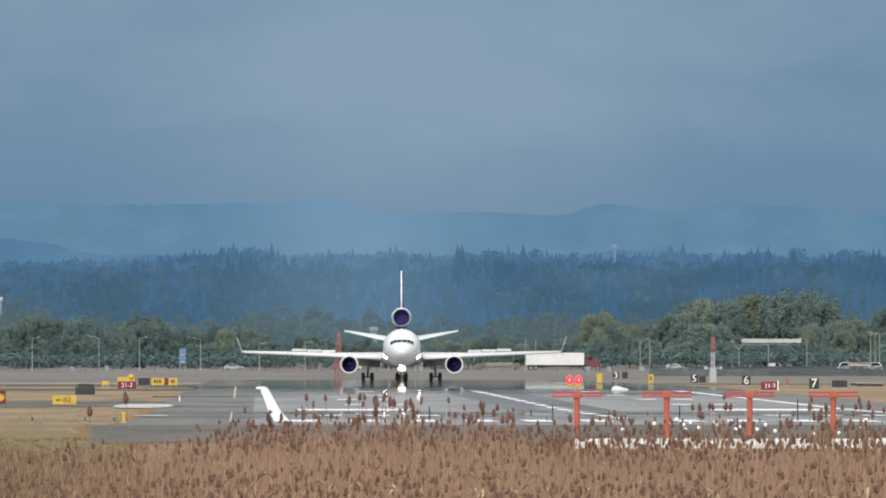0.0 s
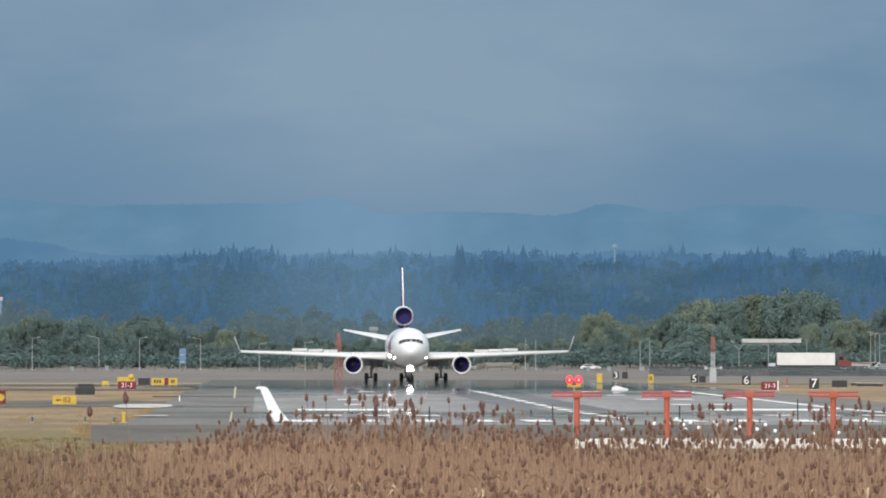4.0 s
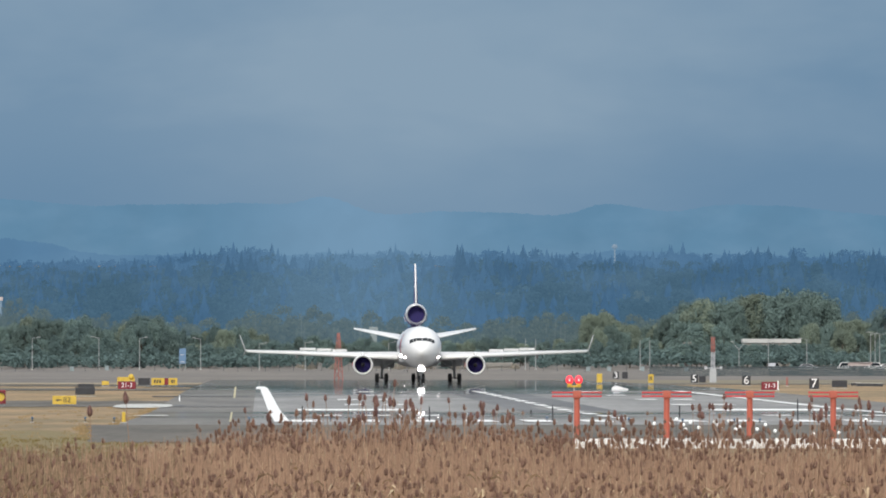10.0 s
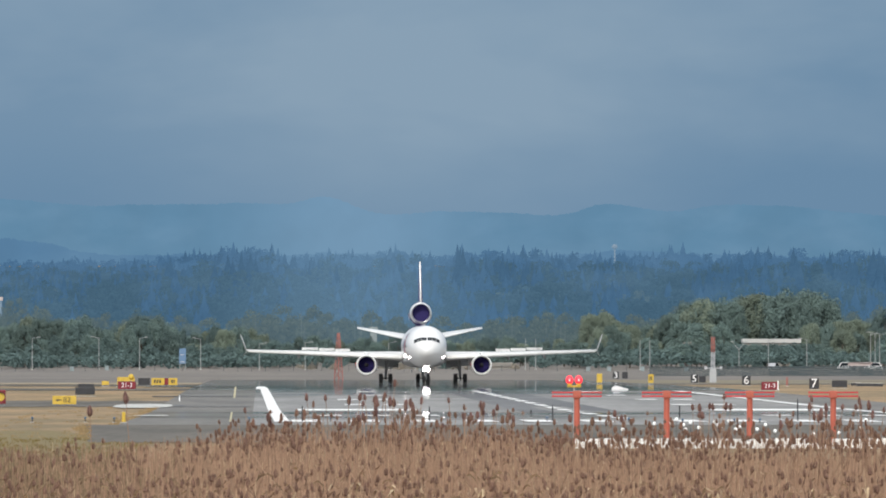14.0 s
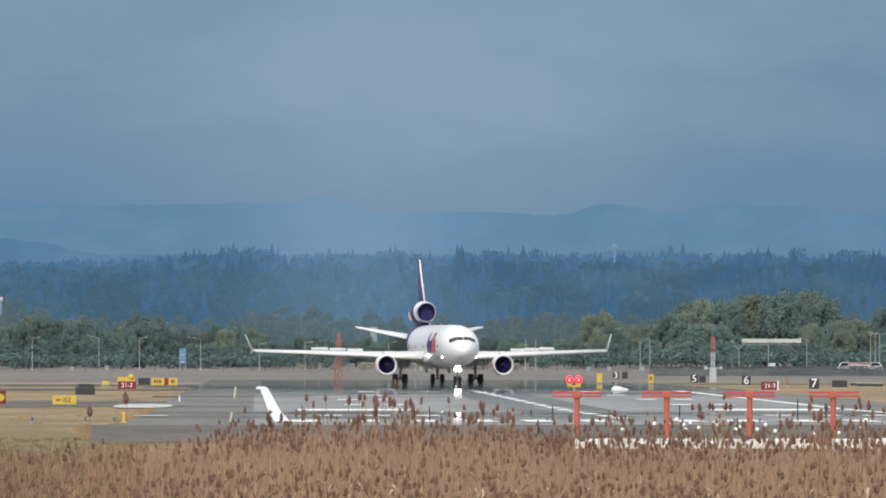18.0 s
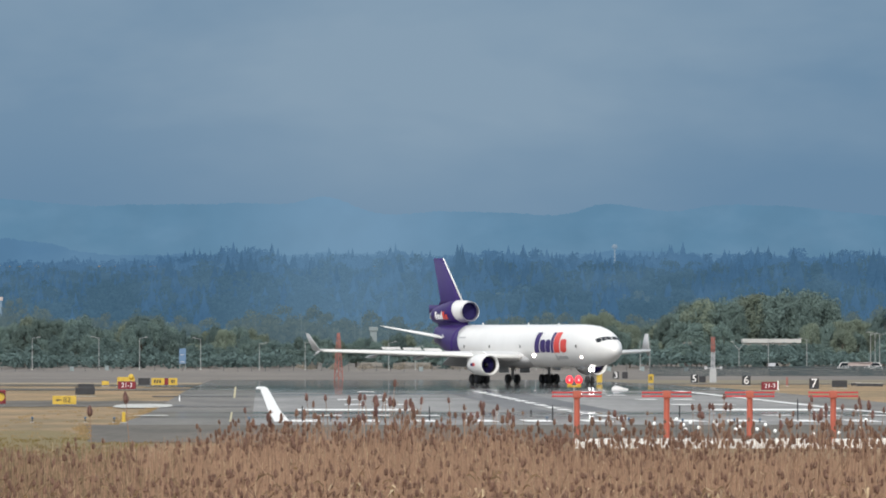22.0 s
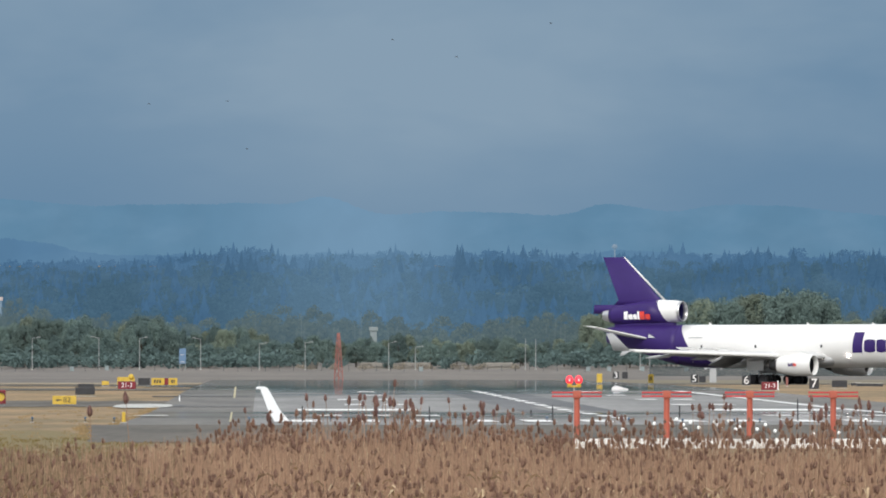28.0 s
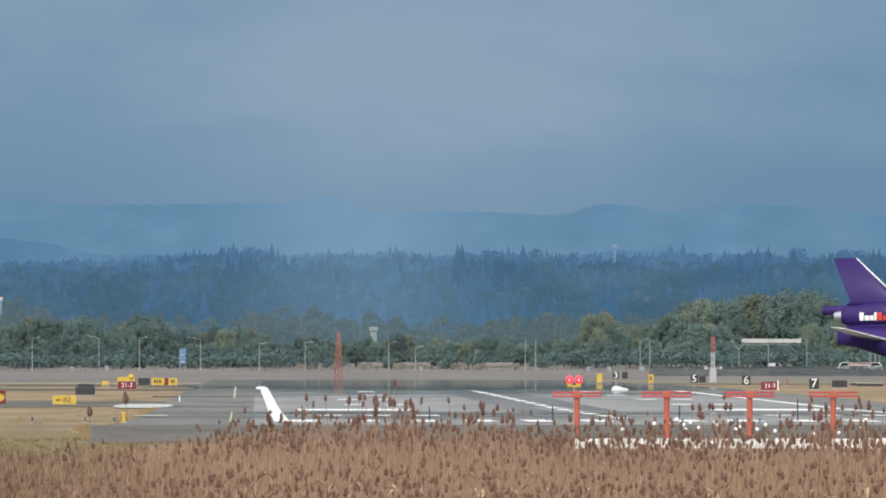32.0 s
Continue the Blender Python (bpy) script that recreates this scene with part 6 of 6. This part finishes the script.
# line of sight at 28.5 s and its change in a second
FLIGHTS = [(965, 81, 313, -30), (860, 71, 330, 5), (594, 225, 314, -70), (1140, 46, 330, 10), (560, 165, 315, -40), (423, 154, 318, -68)]
birds = [(bird(pose(0, 1100, 20)), u, v, du, dv) for u, v, du, dv in FLIGHTS]


def roadside_cabinet(u, y):
    c = thing("roadside_cabinet", pose(across(u, y), y, gs(y)), "small pale grey cabinet beside the far road", "cabinet", "roadside cabinets")
    part("body", boxed(-0.45, 0.45, -0.3, 0.3, 0.0, 1.0, 0.03), M_TOWERWALL, c)
    part("lid", boxed(-0.5, 0.5, -0.35, 0.35, 1.0, 1.08, 0.02), M_TOWERWALL, c)


for u, y in ((127, 4310), (189, 4380), (745, 4300), (1215, 4300), (1041, 4310), (1078, 4312), (1137, 4310)):
    roadside_cabinet(u, y)

# ================= the teasel field =================


def teasel_geometry(rng, heads, stems, leaves, x, y, z, h, scale=1.0, bare=0.2):
    """One dead teasel: a stem with paired branches, a spiny oval head on each, and a few dry leaves."""
    hv, hf = heads
    sv, sf = stems
    lv, lf = leaves

    def stem(a, b, r0, r1):
        n = len(sv)
        for p, r in ((a, r0), (b, r1)):
            for k in range(3):
                q = 2.094 * k
                sv.append((p[0] + r * math.cos(q), p[1] + r * math.sin(q), p[2]))
        for k in range(3):
            j = (k + 1) % 3
            sf.append((n + k, n + j, n + 3 + j, n + 3 + k))

    def head(p, d, ln, w):
        # oval of five rings, slightly rough, along d
        d = Vector(d).normalized()
        e1 = d.cross(Vector((0.3, 1, 0.2))).normalized()
        e2 = d.cross(e1)
        n = len(hv)
        rings = ((0.0, 0.5), (0.22, 0.95), (0.5, 1.0), (0.8, 0.72), (1.0, 0.2))
        for f, r in rings:
            c = Vector(p) + d * ln * f
            for k in range(7):
                q = 6.283 * k / 7 + f * 2
                rr = w * r * rng.uniform(0.86, 1.14)
                hv.append(tuple(c + e1 * rr * math.cos(q) + e2 * rr * math.sin(q)))
        for i in range(len(rings) - 1):
            for k in range(7):
                j = (k + 1) % 7
                hf.append((n + 7 * i + k, n + 7 * i + j, n + 7 * i + 7 + j, n + 7 * i + 7 + k))
        hf.append(tuple(n + 28 + k for k in range(7)))
        # bracts sweeping up round the head
        for k in range(5):
            q = 6.283 * k / 5 + rng.random()
            o = e1 * math.cos(q) + e2 * math.sin(q)
            a = Vector(p)
            b = a + o * w * 1.9 + d * ln * 0.25
            c = a + o * w * 2.0 + d * ln * rng.uniform(0.6, 1.1)
            t = d.cross(o) * 0.0022 * scale
            m = len(sv)
            sv.extend([tuple(a + t), tuple(a - t), tuple(b + t), tuple(b - t), tuple(c)])
            sf.extend([(m, m + 1, m + 3, m + 2), (m + 2, m + 3, m + 4)])

    lean = Vector((rng.gauss(0, 0.05), rng.gauss(0, 0.05), 1))
    base, top = Vector((x, y, z)), Vector((x, y, z)) + lean * h
    stem(base, top, 0.0045 * scale, 0.003 * scale)
    head(top, lean, rng.uniform(0.065, 0.095) * scale, rng.uniform(0.0165, 0.0205) * scale)
    for f in (0.62, 0.76, 0.87):
        if rng.random() < 0.25:
            continue
        q = rng.uniform(0, 6.283)
        for s in (0, math.pi):
            if rng.random() < bare:
                continue
            p = base + lean * h * f
            ln = h * (1 - f) * rng.uniform(0.75, 1.15) + 0.06
            mid = p + Vector((math.cos(q + s), math.sin(q + s), 0)) * ln * 0.32 + Vector((0, 0, ln * 0.45))
            end = mid + Vector((math.cos(q + s) * 0.12, math.sin(q + s) * 0.12, 1)) * ln * 0.5
            stem(p, mid, 0.004 * scale, 0.0035 * scale)
            stem(mid, end, 0.0035 * scale, 0.003 * scale)
            head(end, end - mid, rng.uniform(0.045, 0.07) * scale, rng.uniform(0.0125, 0.0165) * scale)
    for f in (0.3, 0.5, 0.66):
        for s in (0, math.pi):
            if rng.random() < 0.35:
                continue
            q = rng.uniform(0, 6.283)
            p = base + lean * h * f
            o = Vector((math.cos(q), math.sin(q), 0))
            t = Vector((-o.y, o.x, 0)) * 0.012
            ln = rng.uniform(0.1, 0.24)
            a, b = p + o * ln * 0.5 + Vector((0, 0, 0.05)), p + o * ln - Vector((0, 0, ln * 0.55))
            n = len(lv)
            lv.extend([tuple(p), tuple(a + t), tuple(b), tuple(a - t)])
            lf.append((n, n + 1, n + 2, n + 3))


def build_teasels():
    rng = random.Random(21)
    heads, stems, leaves = ([], []), ([], []), ([], [])

    line = ((-400, 800), (0, 788), (200, 786), (320, 776), (450, 760), (900, 757), (980, 773), (1050, 790), (1568, 793), (2200, 793))

    def tip(x, y):
        """Height to which the field stands at a place: patchy, and lowered towards the camera to fit its view."""
        u = 462 + x / y * 35200
        for (a, va), (b, vb) in zip(line, line[1:]):
            if a <= u <= b:
                v = va + (vb - va) * (u - a) / (b - a)
        f = max(0.0, (198 - y) / 80)
        return height(v + (905 - v) * f, y) + 0.04 * noise.noise((x * 0.6, y * 0.09, 0))
    for k in range(740):
        y = 198 - 80 * rng.random() ** 1.25
        x = across(rng.uniform(-130, 1700), y)
        z = gs(y)
        up = rng.gauss(-0.055, 0.045) + (rng.uniform(0.04, 0.13) if rng.random() < (0.07 if 462 + x / y * 35200 < 980 else 0.5) else 0)
        teasel_geometry(rng, heads, stems, leaves, x, y, z, tip(x, y) - z - 0.06 + up, 0.66 + 0.26 * (y - 118) / 80, 0.72)
    # denser at the far edge
    for k in range(300):
        y = rng.uniform(180, 199)
        x = across(rng.uniform(1000, 1700) if k < 150 else rng.uniform(330, 1000), y)
        z = gs(y)
        teasel_geometry(rng, heads, stems, leaves, x, y, z, tip(x, y) - z + (rng.uniform(-0.05, 0.1) if k < 150 else rng.uniform(-0.1, 0.03)), 0.84, 0.68)
    # plants that rise clear of the rest before the runway
    for k in range(125):
        y = rng.uniform(150, 197)
        u = rng.uniform(985, 1600) if k < 90 else rng.uniform(380, 1000)
        x, z = across(u, y), gs(y)
        h = height(rng.uniform(752, 795) if k < 90 else rng.uniform(736, 774), y) - z
        teasel_geometry(rng, heads, stems, leaves, x, y, z, h, rng.uniform(0.74, 0.9), 0.62)
    # a wild undergrowth of bare stalks and bents between them
    sv, sf = stems
    lv, lf = leaves
    gv, gf = [], []
    for k in range(50000):
        y = rng.uniform(112, 200) if k < 30000 else rng.uniform(168, 200)
        x = across(rng.uniform(-140, 1710), y)
        z = gs(y)
        h = (tip(x, y) - z) * (rng.uniform(0.8, 1.0) if k < 30000 else rng.uniform(0.9, 1.04)) - (rng.uniform(0.0, 0.1) if k < 30000 else 0.02)
        dx, w = rng.gauss(0, 0.075), rng.uniform(0.002, 0.0042)
        tgt = (sv, sf) if rng.random() < 0.94 else (lv, lf)
        u = 462 + x / y * 35200
        # towards the left, darker weeds stand in for shade besides real green growth
        if u < 420 and rng.random() < 0.85 * (420 - u) / 560 + 0.25 * noise.noise((u * 0.02, y * 0.06, 9.0)):
            tgt = (gv, gf)
        n = len(tgt[0])
        tgt[0].extend([(x - w, y, z), (x + w, y, z), (x + dx + w * 0.4, y + 0.03, z + h), (x + dx - w * 0.4, y + 0.03, z + h)])
        tgt[1].append((n, n + 1, n + 2, n + 3))
    # broken bits, bracts and withered leaves that hang at every angle in the mass
    hv, hf = heads
    for k in range(6000):
        y = rng.uniform(112, 199)
        x = across(rng.uniform(-130, 1700), y)
        zt = tip(x, y) - rng.uniform(0.0, 0.42)
        ln, q, w = rng.uniform(0.014, 0.045), rng.gauss(1.57, 0.45), rng.uniform(0.002, 0.006)
        ox, oz = ln * math.cos(q), ln * math.sin(q)
        wx, wz = -w * math.sin(q), w * math.cos(q)
        tv, tf = ((sv, sf), (hv, hf), (lv, lf))[1 if k % 14 == 0 else 2 if k % 14 == 7 else 0]
        n = len(tv)
        tv.extend([(x - ox, y, zt - oz), (x + wx, y - 0.01, zt + wz), (x + ox, y, zt + oz), (x - wx, y + 0.01, zt - wz)])
        tf.append((n, n + 1, n + 2, n + 3))
    # curled dead leaves low among them
    for k in range(1400):
        y = rng.uniform(112, 190)
        x = across(rng.uniform(-130, 1700), y)
        zt = tip(x, y) - rng.uniform(0.12, 0.5)
        ln, q = rng.uniform(0.06, 0.16), rng.uniform(-0.9, 0.9)
        n = len(lv)
        for j in range(4):
            f = j / 3
            px, pz = x + ln * (f - 0.5) * math.cos(q), zt + ln * (f - 0.5) * math.sin(q) + 0.05 * math.sin(f * 3.1)
            w = 0.009 * math.sin(0.4 + f * 2.3)
            lv.extend([(px, y - w, pz + w), (px, y + w, pz - w)])
        for j in range(3):
            lf.append((n + 2 * j, n + 2 * j + 1, n + 2 * j + 3, n + 2 * j + 2))
    field = thing("teasel_field", pose(0, 0, 0), "dense field of dead brown teasels with spiny heads", "weeds", "", "stuff")
    for name, (v, f), mat in (("teasel_heads", heads, M_HEAD), ("teasel_stems", stems, M_STEM), ("dry_leaves", leaves, M_LEAFDRY), ("green_weeds", (gv, gf), M_WEED)):
        tagged(part(name, mesh(name, v, f, mat), None, field), kind="stuff")


build_teasels()


def single_teasel(u, y, v_top, seed, bare=0.6):
    """A taller plant that stands clear of the rest."""
    rng = random.Random(seed)
    heads, stems, leaves = ([], []), ([], []), ([], [])
    z = gs(y)
    h = height(v_top, y) - z - 0.06
    t = thing("teasel", pose(across(u, y), y, z), "tall dead teasel with brown heads above the field", "plant", "tall teasels")
    teasel_geometry(rng, heads, stems, leaves, 0, 0, 0, h, 0.92, bare)
    part("stem", mesh("stem", *stems, M_STEM), None, t)
    per_v, per_f = 35, 29
    for k in range(len(heads[0]) // per_v):
        part("seed_head", mesh("seed_head", heads[0][k * per_v:(k + 1) * per_v], [tuple(i - k * per_v for i in q) for q in heads[1][k * per_f:(k + 1) * per_f]], M_HEADTALL), None, t)
    for k in range(len(leaves[1])):
        part("leaf", mesh("leaf", leaves[0][4 * k:4 * k + 4], [(0, 1, 2, 3)], M_LEAFDRY), None, t)


for k, (u, y, v) in enumerate(((180, 112, 718), (263, 118, 697), (590, 150, 703), (605, 150, 700), (648, 138, 706), (678, 142, 705), (722, 150, 706), (742, 160, 716), (640, 130, 722), (853, 150, 716), (868, 150, 722), (838, 160, 728), (925, 160, 734), (1055, 165, 735), (1085, 160, 725),
                               (1262, 150, 728), (1232, 150, 712), (1271, 155, 716), (1435, 150, 714), (1430, 130, 728), (1492, 150, 716), (1540, 150, 712), (1518, 160, 728), (478, 150, 732), (505, 150, 742), (1110, 160, 735))):
    single_teasel(u, y, v, 300 + k, 1.0 if u < 300 else 0.6)

# ================= what moves =================


def motions():
    # late on the jet is sunk and pitched tail-low to fit the camera's view
    def sink(t):
        return min(1.0, max(0.0, (t - 26.5) / 4.0))
    rows = [(t, pose(x, y, gs(y) + 0.03 - 0.14 * sink(t), 0, -0.38 * sink(t), h)) for t, x, y, h in JET_ROWS]
    walk(jet, rows)
    # the wheels roll with the way the jet has gone
    way = [(0.0, 0.0)]
    for (t0, x0, y0, h0), (t1, x1, y1, h1) in zip(JET_ROWS, JET_ROWS[1:]):
        way.append((t1, way[-1][1] + math.hypot(x1 - x0, y1 - y0)))

    def gone(t):
        for (t0, s0), (t1, s1) in zip(way, way[1:]):
            if t <= t1:
                return s0 + (s1 - s0) * (t - t0) / (t1 - t0)
        return way[-1][1]
    for hub, x, y, r in WHEELS:
        n = 960
        walk(hub, [(32.0 * k / n, pose(x, y, r, 0, math.degrees(gone(32.0 * k / n) / r) % 360, 0)) for k in range(n + 1)])
    # truck and cars on the road
    walk(truck_ob, [(t, pose(across(u + 106, RY), RY, gs(RY) + 0.05)) for t, u in ((0.0, 926), (1.0, 1041), (2.0, 1156), (3.0, 1267), (3.5, 1321), (4.5, 1416), (5.5, 1503), (6.0, 1542), (7.0, 1615), (9.0, 1740), (32.0, 2900))])
    for ob, way in PASSING:
        walk(ob, [(t, pose(across(u, RY + 8), RY + 8, gs(RY + 8) + 0.05)) for t, u in way])
    for ob, u, v, du, dv in birds:
        walk(ob, [(t, pose(across(u + du * (t - 28.5), 1100), 1100, height(min(330, max(-300, v + dv * (t - 28.5))) + (6 * math.sin(t * 1.7 + u) if t > 20 else 0), 1100))) for t in [0.0, 10.0, 20.0, 26.0] + [26.5 + 0.5 * k for k in range(12)]])


motions()
